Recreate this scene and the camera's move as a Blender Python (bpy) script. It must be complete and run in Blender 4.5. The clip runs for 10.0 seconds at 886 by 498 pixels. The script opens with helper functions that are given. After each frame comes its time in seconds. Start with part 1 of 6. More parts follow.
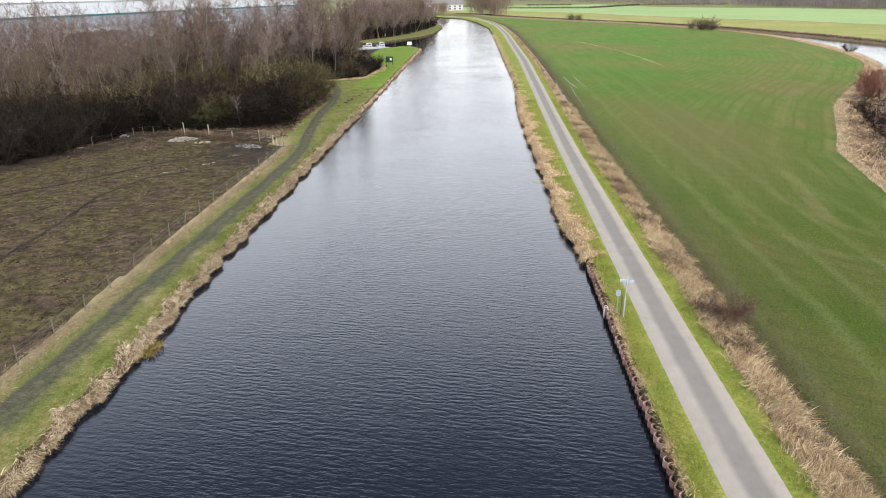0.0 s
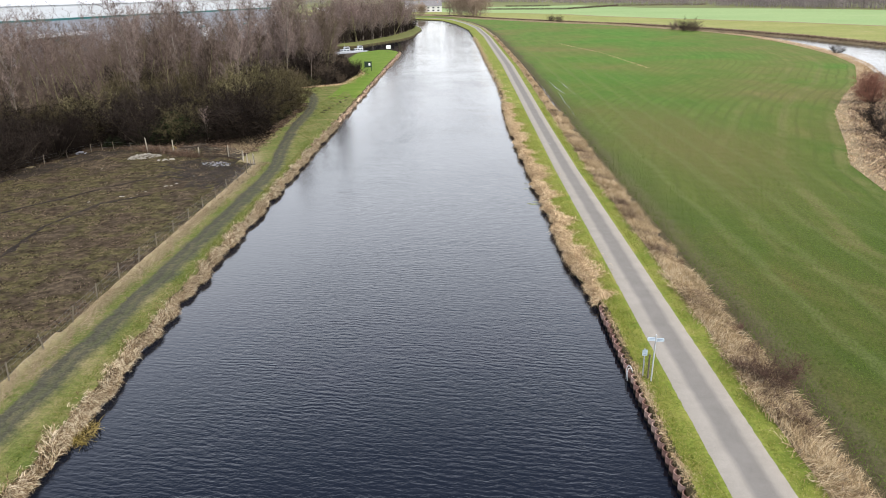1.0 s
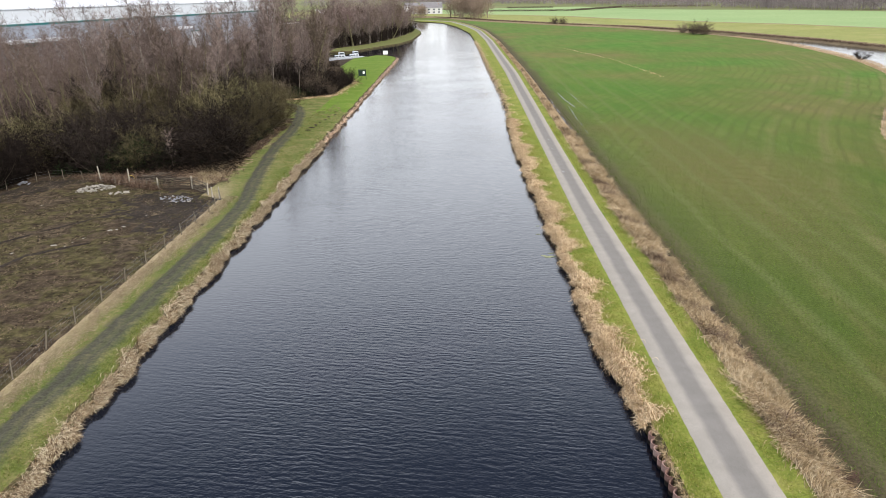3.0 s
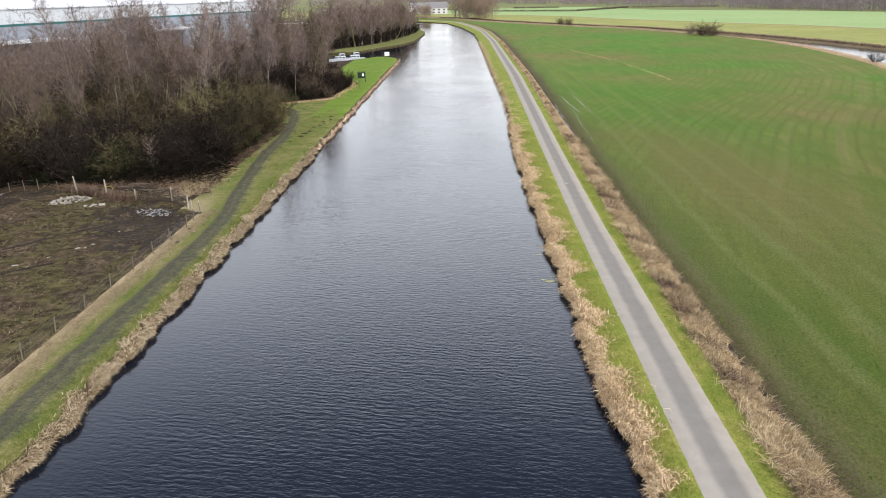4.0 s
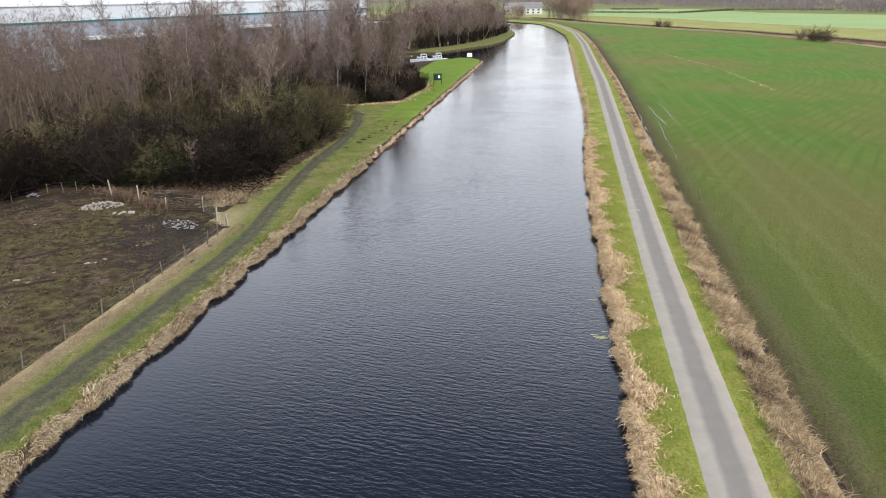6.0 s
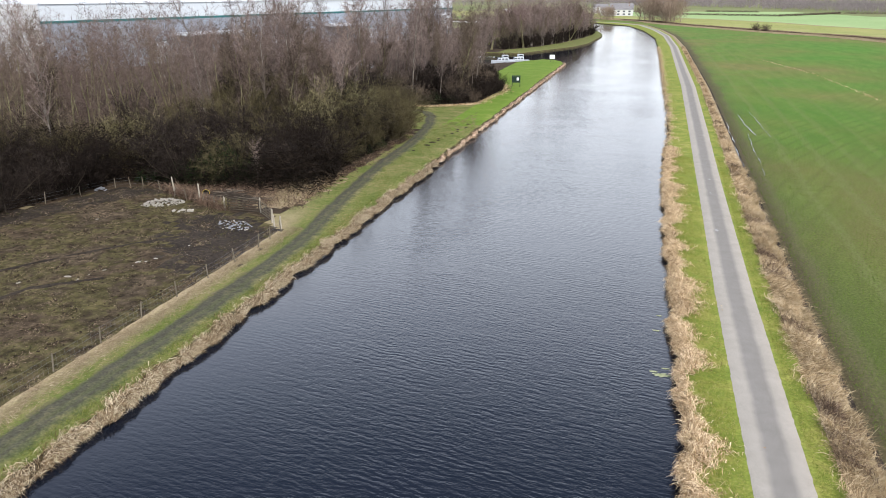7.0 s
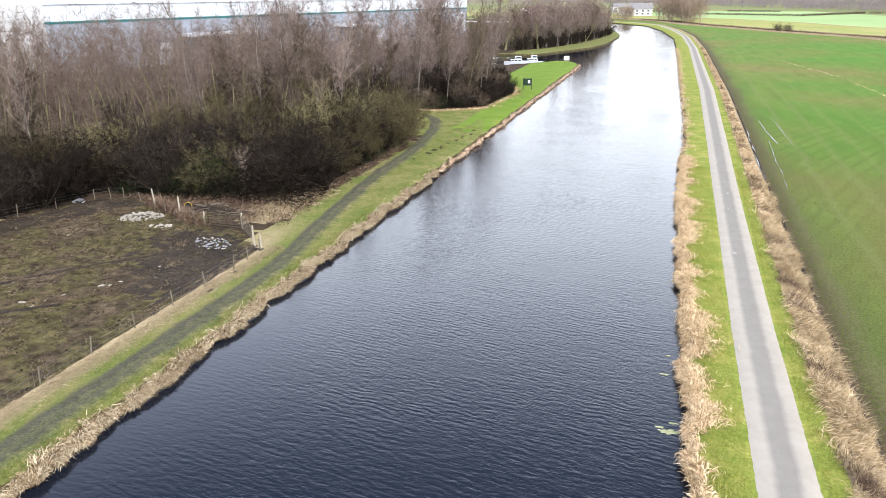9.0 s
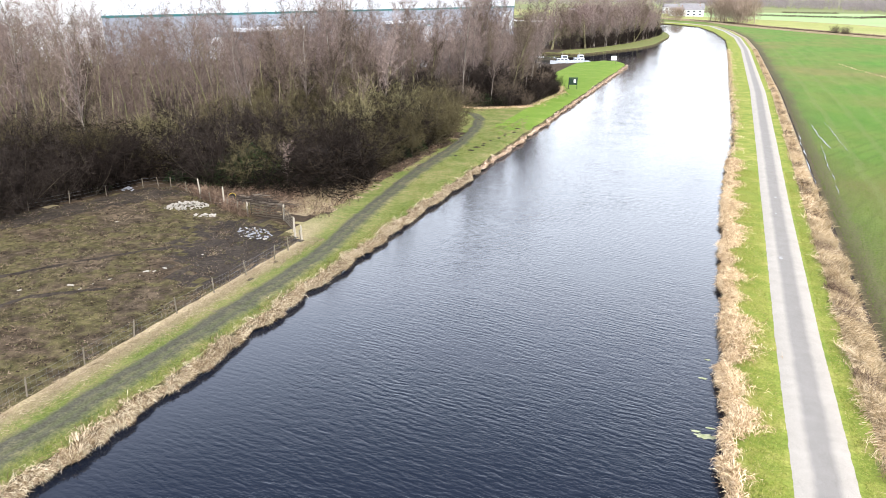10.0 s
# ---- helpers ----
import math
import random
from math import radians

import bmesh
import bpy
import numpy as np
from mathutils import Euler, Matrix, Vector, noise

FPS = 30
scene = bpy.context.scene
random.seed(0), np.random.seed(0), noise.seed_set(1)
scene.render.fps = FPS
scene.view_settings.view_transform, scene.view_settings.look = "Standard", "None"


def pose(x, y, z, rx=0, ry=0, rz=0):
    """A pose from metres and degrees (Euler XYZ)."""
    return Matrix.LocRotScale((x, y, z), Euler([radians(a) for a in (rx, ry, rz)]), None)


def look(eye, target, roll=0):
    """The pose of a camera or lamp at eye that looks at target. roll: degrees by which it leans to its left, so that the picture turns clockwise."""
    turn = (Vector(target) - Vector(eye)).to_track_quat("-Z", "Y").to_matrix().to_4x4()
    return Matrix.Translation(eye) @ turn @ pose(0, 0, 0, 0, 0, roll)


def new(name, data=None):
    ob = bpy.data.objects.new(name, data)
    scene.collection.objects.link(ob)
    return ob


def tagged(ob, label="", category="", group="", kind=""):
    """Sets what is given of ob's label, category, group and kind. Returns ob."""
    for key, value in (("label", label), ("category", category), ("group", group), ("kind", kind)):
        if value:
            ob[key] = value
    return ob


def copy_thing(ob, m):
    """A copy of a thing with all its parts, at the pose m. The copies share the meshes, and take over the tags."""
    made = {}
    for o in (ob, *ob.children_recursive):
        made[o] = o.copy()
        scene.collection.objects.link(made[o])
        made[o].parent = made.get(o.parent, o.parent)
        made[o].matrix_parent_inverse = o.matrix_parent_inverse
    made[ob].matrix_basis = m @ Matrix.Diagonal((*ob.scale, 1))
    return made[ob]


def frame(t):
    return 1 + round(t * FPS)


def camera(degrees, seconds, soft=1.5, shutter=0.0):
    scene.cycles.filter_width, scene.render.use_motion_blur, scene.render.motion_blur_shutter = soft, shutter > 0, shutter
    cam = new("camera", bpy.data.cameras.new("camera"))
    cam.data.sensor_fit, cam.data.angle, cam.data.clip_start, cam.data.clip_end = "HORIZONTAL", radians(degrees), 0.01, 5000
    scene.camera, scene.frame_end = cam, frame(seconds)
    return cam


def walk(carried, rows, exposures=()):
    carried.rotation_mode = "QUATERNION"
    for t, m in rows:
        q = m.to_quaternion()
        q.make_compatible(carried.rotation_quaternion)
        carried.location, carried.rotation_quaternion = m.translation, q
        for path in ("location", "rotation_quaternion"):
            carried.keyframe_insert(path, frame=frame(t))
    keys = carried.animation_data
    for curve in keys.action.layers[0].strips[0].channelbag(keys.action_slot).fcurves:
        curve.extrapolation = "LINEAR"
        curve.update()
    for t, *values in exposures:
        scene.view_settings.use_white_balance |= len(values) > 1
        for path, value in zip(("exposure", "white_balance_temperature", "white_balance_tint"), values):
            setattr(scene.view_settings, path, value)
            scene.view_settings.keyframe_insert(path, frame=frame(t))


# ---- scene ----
cam = camera(62.7, 10.0, soft=0.5)
PATH = [
    (0, (2.262, -1.49, 19.278), (2.168, 0.392, 18.607), -0.9),
    (0.2, (2.014, -0.014, 19.327), (1.972, 1.87, 18.655), -0.9),
    (0.5, (1.689, 2.2, 19.376), (1.649, 4.083, 18.705), -1.0),
    (1, (1.286, 5.952, 19.511), (1.245, 7.836, 18.842), -1.1),
    (1.5, (1.038, 9.749, 19.674), (0.996, 11.634, 19.006), -1.1),
    (2, (0.996, 13.281, 19.823), (0.956, 15.165, 19.154), -1.0),
    (2.5, (1.19, 16.341, 19.944), (1.149, 18.225, 19.277), -1.1),
    (4, (2.453, 24.144, 20.028), (2.394, 26.029, 19.361), -1.1),
    (4.5, (3.176, 26.388, 20.012), (3.105, 28.272, 19.345), -1.0),
    (5, (3.934, 28.64, 19.96), (3.857, 30.524, 19.293), -1.0),
    (5.5, (4.625, 30.876, 19.859), (4.548, 32.76, 19.192), -0.9),
    (5.7, (4.933, 31.645, 19.811), (4.818, 33.526, 19.143), -0.9),
    (6, (5.414, 32.761, 19.77), (5.121, 34.625, 19.106), -0.6),
    (6.2, (5.683, 33.513, 19.754), (5.347, 35.369, 19.09), -0.5),
    (7.3, (6.793, 37.333, 19.711), (6.262, 39.144, 19.049), -0.1),
    (7.5, (6.89, 37.97, 19.704), (6.359, 39.781, 19.042), -0.1),
    (8, (7.024, 39.562, 19.73), (6.492, 41.372, 19.066), -0.1),
    (8.5, (7.04, 41.066, 19.823), (6.504, 42.875, 19.159), -0.2),
    (9, (7.058, 41.81, 19.802), (6.51, 43.616, 19.138), -0.2),
    (9.5, (7.093, 41.952, 19.624), (6.513, 43.746, 18.958), 0.1),
    (9.7, (7.103, 41.937, 19.583), (6.504, 43.725, 18.917), 0.1),
    (10, (7.243, 41.852, 19.564), (6.589, 43.621, 18.897), 0.3),
]
walk(cam, [(t, look(eye, target, roll)) for t, eye, target, roll in PATH],
     exposures=[(0.0, 0.05, 6420, 10), (1.0, 0.0, 6420, 10), (4.5, -0.05, 6400, 10), (5.5, -0.05, 6380, 10), (6.0, -0.10, 6350, 10), (7.3, 0.17, 6200, 10), (8.5, 0.5, 6200, 10), (9.5, 0.64, 6180, 10), (10.0, 0.76, 6180, 10)])

# ---- light ----
SUN_AZ, SUN_EL = 140, 48   # degrees; azimuth clockwise from +y


def make_light():
    """Broken cloud: a pale bright band low in the sky, greyer and bluer overhead, and a veiled sun."""
    world = bpy.data.worlds.new("cloudy_sky")
    scene.world = world
    world.use_nodes = True
    nt = world.node_tree
    nt.nodes.clear()
    sky = nt.nodes.new("ShaderNodeTexSky")
    sky.sky_type, sky.sun_disc = "NISHITA", False
    sky.sun_elevation, sky.sun_rotation = radians(SUN_EL), radians(SUN_AZ)
    sky.air_density, sky.dust_density, sky.ozone_density = 1.0, 3.0, 1.0
    clear = nt.nodes.new("ShaderNodeBackground")
    clear.inputs["Strength"].default_value = 0.05
    at = nt.nodes.new("ShaderNodeTexCoord")
    sep = nt.nodes.new("ShaderNodeSeparateXYZ")
    grey = nt.nodes.new("ShaderNodeValToRGB")
    stops = [(0.0, (0.95, 0.96, 0.98)), (0.20, (1.32, 1.33, 1.37)), (0.36, (1.60, 1.66, 1.78)), (0.47, (1.04, 1.12, 1.34)), (0.60, (0.145, 0.178, 0.295)), (1.0, (0.165, 0.192, 0.285))]
    while len(grey.color_ramp.elements) < len(stops):
        grey.color_ramp.elements.new(0.5)
    for el, (p, c) in zip(grey.color_ramp.elements, stops):
        el.position, el.color = p, (*c, 1)
    cloud = nt.nodes.new("ShaderNodeBackground")
    cloud.inputs["Strength"].default_value = 1.5
    add = nt.nodes.new("ShaderNodeAddShader")
    out = nt.nodes.new("ShaderNodeOutputWorld")
    nt.links.new(at.outputs["Generated"], sep.inputs[0])
    nt.links.new(sep.outputs[2], grey.inputs[0])
    nt.links.new(grey.outputs[0], cloud.inputs["Color"])
    nt.links.new(sky.outputs[0], clear.inputs["Color"])
    nt.links.new(clear.outputs[0], add.inputs[0])
    nt.links.new(cloud.outputs[0], add.inputs[1])
    nt.links.new(add.outputs[0], out.inputs[0])
    lamp = bpy.data.lights.new("sun", "SUN")
    lamp.energy, lamp.angle, lamp.color = 4.2, radians(8), (1.0, 0.95, 0.88)
    a, e = radians(SUN_AZ), radians(SUN_EL)
    ob = new("sun", lamp)
    ob.matrix_world = look((math.sin(a) * math.cos(e) * 100, math.cos(a) * math.cos(e) * 100, math.sin(e) * 100), (0, 0, 0))


make_light()


# ---- materials ----
def principled(name, rough=0.9, metal=0.0):
    m = bpy.data.materials.new(name)
    m.use_nodes = True
    b = m.node_tree.nodes["Principled BSDF"]
    b.inputs["Roughness"].default_value, b.inputs["Metallic"].default_value = rough, metal
    b.inputs["Specular IOR Level"].default_value = 0.25 if rough < 0.75 else 0.04
    return m, m.node_tree, b


def ramp(nt, fac, stops):
    r = nt.nodes.new("ShaderNodeValToRGB")
    els = r.color_ramp.elements
    while len(els) < len(stops):
        els.new(0.5)
    for el, (p, c) in zip(els, stops):
        el.position, el.color = p, (*c, 1)
    nt.links.new(fac, r.inputs["Fac"])
    return r.outputs["Color"]


def tex_noise(nt, scale, detail=4.0, rough=0.6, vec=None, stretch=None, coord="Object"):
    if vec is None:
        vec = nt.nodes.new("ShaderNodeTexCoord").outputs[coord]
    if stretch:
        mp = nt.nodes.new("ShaderNodeMapping")
        mp.inputs["Scale"].default_value = stretch
        nt.links.new(vec, mp.inputs["Vector"])
        vec = mp.outputs[0]
    n = nt.nodes.new("ShaderNodeTexNoise")
    n.inputs["Scale"].default_value, n.inputs["Detail"].default_value, n.inputs["Roughness"].default_value = scale, detail, rough
    nt.links.new(vec, n.inputs["Vector"])
    return n.outputs[0]


def math_node(nt, op, a, b=None, clamp=False):
    n = nt.nodes.new("ShaderNodeMath")
    n.operation, n.use_clamp = op, clamp
    for i, v in enumerate((a, b)):
        if v is None:
            continue
        if isinstance(v, (int, float)):
            n.inputs[i].default_value = v
        else:
            nt.links.new(v, n.inputs[i])
    return n.outputs[0]


def mix_colour(nt, fac, a, b, blend="MIX"):
    n = nt.nodes.new("ShaderNodeMix")
    n.data_type, n.blend_type = "RGBA", blend
    for sock, v in ((n.inputs[0], fac), (n.inputs[6], a), (n.inputs[7], b)):
        if isinstance(v, (int, float)):
            sock.default_value = v
        elif isinstance(v, tuple):
            sock.default_value = (*v, 1)
        else:
            nt.links.new(v, sock)
    return n.outputs[2]


def bump(nt, b, height, strength=0.5, distance=0.05):
    n = nt.nodes.new("ShaderNodeBump")
    n.inputs["Strength"].default_value, n.inputs["Distance"].default_value = strength, distance
    nt.links.new(height, n.inputs["Height"])
    nt.links.new(n.outputs[0], b.inputs["Normal"])


def earthy(name, stops, big=0.15, fine=4.0, contrast=(0.4, 1.5), rough=0.95, relief=0.06, stretch=None):
    """Two scales of variation: a wide patchiness through the colour stops and a fine grain that lightens and darkens."""
    m, nt, b = principled(name, rough)
    wide = tex_noise(nt, big, 5, 0.65, stretch=stretch)
    grain = tex_noise(nt, fine, 6, 0.75)
    col = ramp(nt, wide, stops)
    g = ramp(nt, grain, [(0.3, (contrast[0],) * 3), (0.7, (contrast[1],) * 3)])
    nt.links.new(mix_colour(nt, 1.0, col, g, "MULTIPLY"), b.inputs["Base Color"])
    bump(nt, b, grain, 0.8, relief)
    return m


def strands(name, stops, rough=0.8, vary=((0.75, 0.78, 0.75), (1.2, 1.15, 1.2))):
    """Blades, twigs and leaves: each piece takes its own tone."""
    m, nt, b = principled(name, rough)
    isl = nt.nodes.new("ShaderNodeNewGeometry").outputs["Random Per Island"]
    wide = tex_noise(nt, 0.35, 3, 0.5)
    fac = math_node(nt, "ADD", math_node(nt, "MULTIPLY", isl, 0.65), math_node(nt, "MULTIPLY", wide, 0.35))
    col = ramp(nt, fac, stops)
    rnd = nt.nodes.new("ShaderNodeObjectInfo").outputs["Random"]
    tone = ramp(nt, rnd, [(0.0, vary[0]), (1.0, vary[1])])
    nt.links.new(mix_colour(nt, 1.0, col, tone, "MULTIPLY"), b.inputs["Base Color"])
    return m


def painted(name, colour, rough=0.5, metal=0.0, wear=0.25, scale=3.0):
    m, nt, b = principled(name, rough, metal)
    n = tex_noise(nt, scale, 6, 0.7)
    lo, hi = tuple(c * (1 - wear) for c in colour), tuple(min(1, c * (1 + wear * 0.4)) for c in colour)
    nt.links.new(ramp(nt, n, [(0.3, lo), (0.65, hi)]), b.inputs["Base Color"])
    bump(nt, b, n, 0.2, 0.01)
    return m


M_VERGE = earthy("verge_grass", [(0.28, (0.125, 0.165, 0.028)), (0.5, (0.18, 0.205, 0.04)), (0.64, (0.24, 0.235, 0.06)), (0.78, (0.30, 0.25, 0.12))], 0.6, 6, (0.6, 1.35))
M_DRY = earthy("dry_grass_ground", [(0.3, (0.30, 0.235, 0.145)), (0.55, (0.24, 0.185, 0.11)), (0.75, (0.17, 0.155, 0.06))], 0.5, 6)
M_WOOD = earthy("leaf_litter", [(0.3, (0.035, 0.026, 0.018)), (0.6, (0.06, 0.043, 0.028)), (0.8, (0.08, 0.06, 0.035))], 0.3, 4)
M_PADDOCK = earthy("trodden_pasture", [(0.25, (0.03, 0.021, 0.014)), (0.42, (0.075, 0.055, 0.035)), (0.50, (0.074, 0.064, 0.027)), (0.57, (0.056, 0.042, 0.027)), (0.8, (0.125, 0.094, 0.061))], 0.16, 1.25, (0.15, 2.0), relief=0.5)
M_CHURN = earthy("churned_mud", [(0.3, (0.022, 0.018, 0.015)), (0.6, (0.045, 0.036, 0.028)), (0.8, (0.065, 0.055, 0.035))], 0.4, 3, (0.4, 1.6), rough=0.95, relief=0.12)
M_BED = earthy("canal_bed", [(0.3, (0.03, 0.028, 0.02)), (0.7, (0.06, 0.05, 0.035))], 0.5, 3)
M_BANK = earthy("bank_earth", [(0.3, (0.035, 0.027, 0.018)), (0.55, (0.075, 0.062, 0.03)), (0.75, (0.10, 0.11, 0.035))], 0.9, 6)
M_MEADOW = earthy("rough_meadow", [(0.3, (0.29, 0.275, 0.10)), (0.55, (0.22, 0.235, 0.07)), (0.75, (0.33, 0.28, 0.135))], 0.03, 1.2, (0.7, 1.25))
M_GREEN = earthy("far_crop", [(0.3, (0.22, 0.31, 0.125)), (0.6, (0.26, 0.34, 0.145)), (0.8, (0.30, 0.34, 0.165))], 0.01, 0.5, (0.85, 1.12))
M_LAND = earthy("far_land", [(0.3, (0.13, 0.16, 0.06)), (0.6, (0.18, 0.18, 0.08)), (0.8, (0.12, 0.11, 0.07))], 0.004, 0.2, (0.8, 1.2))
M_ROUGH = earthy("rough_bank_grass", [(0.3, (0.15, 0.135, 0.055)), (0.55, (0.12, 0.135, 0.042)), (0.75, (0.20, 0.165, 0.085))], 0.25, 3, (0.6, 1.35))
M_SPIT = earthy("mown_bank_grass", [(0.3, (0.095, 0.16, 0.02)), (0.6, (0.13, 0.185, 0.03)), (0.8, (0.20, 0.20, 0.06))], 0.3, 5, (0.7, 1.3))


def field_material():
    """Young winter crop: thin green over brown soil, with drill rows and tramlines that follow the river side."""
    m, nt, b = principled("young_crop", 0.95)
    uv = nt.nodes.new("ShaderNodeUVMap")
    uv.uv_map = "lay"
    sep = nt.nodes.new("ShaderNodeSeparateXYZ")
    nt.links.new(uv.outputs[0], sep.inputs[0])
    hedge_d, river_d = sep.outputs[0], sep.outputs[1]
    wide = tex_noise(nt, 0.022, 4, 0.55)
    mid = tex_noise(nt, 0.30, 5, 0.62, stretch=(1.0, 0.28, 1))
    fine = tex_noise(nt, 5.0, 6, 0.8)
    green = ramp(nt, wide, [(0.32, (0.075, 0.158, 0.024)), (0.45, (0.088, 0.150, 0.027)), (0.54, (0.108, 0.142, 0.032)), (0.64, (0.135, 0.135, 0.042)), (0.8, (0.15, 0.128, 0.052))])
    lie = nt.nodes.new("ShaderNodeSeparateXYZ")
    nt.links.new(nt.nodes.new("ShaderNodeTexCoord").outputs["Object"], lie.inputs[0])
    # Darker olive-brown at low y, fading to green further off.
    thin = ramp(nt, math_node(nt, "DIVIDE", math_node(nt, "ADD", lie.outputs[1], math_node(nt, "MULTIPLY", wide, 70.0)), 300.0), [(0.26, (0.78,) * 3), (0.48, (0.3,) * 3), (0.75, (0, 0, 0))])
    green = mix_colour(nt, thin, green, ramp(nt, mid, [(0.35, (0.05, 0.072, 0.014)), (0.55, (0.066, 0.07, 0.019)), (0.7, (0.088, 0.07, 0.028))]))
    green = mix_colour(nt, 0.8, green, ramp(nt, mid, [(0.3, (0.8, 0.86, 0.8)), (0.7, (1.22, 1.13, 1.2))]), "MULTIPLY")
    # wheel lines and drill rows along the river side, broken up
    wob = math_node(nt, "ADD", river_d, math_node(nt, "MULTIPLY", tex_noise(nt, 0.05, 2), 1.6))
    near = ramp(nt, math_node(nt, "DIVIDE", river_d, 80.0), [(0.0, (1.0,) * 3), (0.5, (0.9,) * 3), (0.8, (0.3,) * 3), (0.95, (0.0,) * 3)])
    gap = ramp(nt, mid, [(0.40, (0.0,) * 3), (0.58, (1,) * 3)])
    drill = math_node(nt, "SINE", math_node(nt, "MULTIPLY", wob, 3.2))
    dark = math_node(nt, "MULTIPLY", math_node(nt, "MULTIPLY", math_node(nt, "SUBTRACT", drill, 0.25, True), near), gap)
    green = mix_colour(nt, math_node(nt, "MULTIPLY", dark, 0.42), green, (0.050, 0.062, 0.018))
    wheel = math_node(nt, "SINE", math_node(nt, "MULTIPLY", wob, 0.95))
    close = ramp(nt, math_node(nt, "DIVIDE", river_d, 40.0), [(0.0, (1.0,) * 3), (0.3, (0.7,) * 3), (0.55, (0.0,) * 3)])
    pale = math_node(nt, "MULTIPLY", math_node(nt, "MULTIPLY", math_node(nt, "SUBTRACT", wheel, 0.65, True), close), math_node(nt, "ADD", gap, 0.3))
    green = mix_colour(nt, pale, green, (0.19, 0.165, 0.072))
    # a wide bare patch where the crop has failed
    away = nt.nodes.new("ShaderNodeVectorMath")
    away.operation, away.inputs[1].default_value = "SUBTRACT", (31, 103, 0.4)
    nt.links.new(nt.nodes.new("ShaderNodeTexCoord").outputs["Object"], away.inputs[0])
    size = nt.nodes.new("ShaderNodeVectorMath")
    size.operation, size.inputs[1].default_value = "MULTIPLY", (1 / 14, 1 / 42, 0)
    nt.links.new(away.outputs[0], size.inputs[0])
    span = nt.nodes.new("ShaderNodeVectorMath")
    span.operation = "LENGTH"
    nt.links.new(size.outputs[0], span.inputs[0])
    patch = ramp(nt, math_node(nt, "ADD", span.outputs["Value"], math_node(nt, "MULTIPLY", math_node(nt, "SUBTRACT", mid, 0.5), 1.2)), [(0.3, (0.6,) * 3), (1.0, (0, 0, 0))])
    green = mix_colour(nt, patch, green, (0.135, 0.108, 0.043))
    # wheel lines beside the towpath, and the bare headland along the ditch
    h = math_node(nt, "ADD", hedge_d, math_node(nt, "MULTIPLY", math_node(nt, "SUBTRACT", mid, 0.5), 2.4))
    ruts = math_node(nt, "SINE", math_node(nt, "MULTIPLY", h, 1.6))
    edge = ramp(nt, math_node(nt, "DIVIDE", hedge_d, 32.0), [(0.0, (1,) * 3), (0.5, (0.5,) * 3), (1.0, (0, 0, 0))])
    ruts = math_node(nt, "MULTIPLY", math_node(nt, "MULTIPLY", math_node(nt, "SUBTRACT", ruts, 0.5, True), edge), 0.9)
    green = mix_colour(nt, ruts, green, (0.135, 0.15, 0.055))
    bare = ramp(nt, math_node(nt, "DIVIDE", h, 9.0), [(0.0, (0.95,) * 3), (0.1, (0.7,) * 3), (0.2, (0.28,) * 3), (0.4, (0.1,) * 3), (0.65, (0, 0, 0))])
    green = mix_colour(nt, bare, green, (0.082, 0.068, 0.038))
    g = ramp(nt, fine, [(0.34, (0.55,) * 3), (0.5, (0.97,) * 3), (0.68, (1.4,) * 3)])
    nt.links.new(mix_colour(nt, 0.85, green, g, "MULTIPLY"), b.inputs["Base Color"])
    bump(nt, b, fine, 0.7, 0.05)
    return m


M_FIELD = field_material()


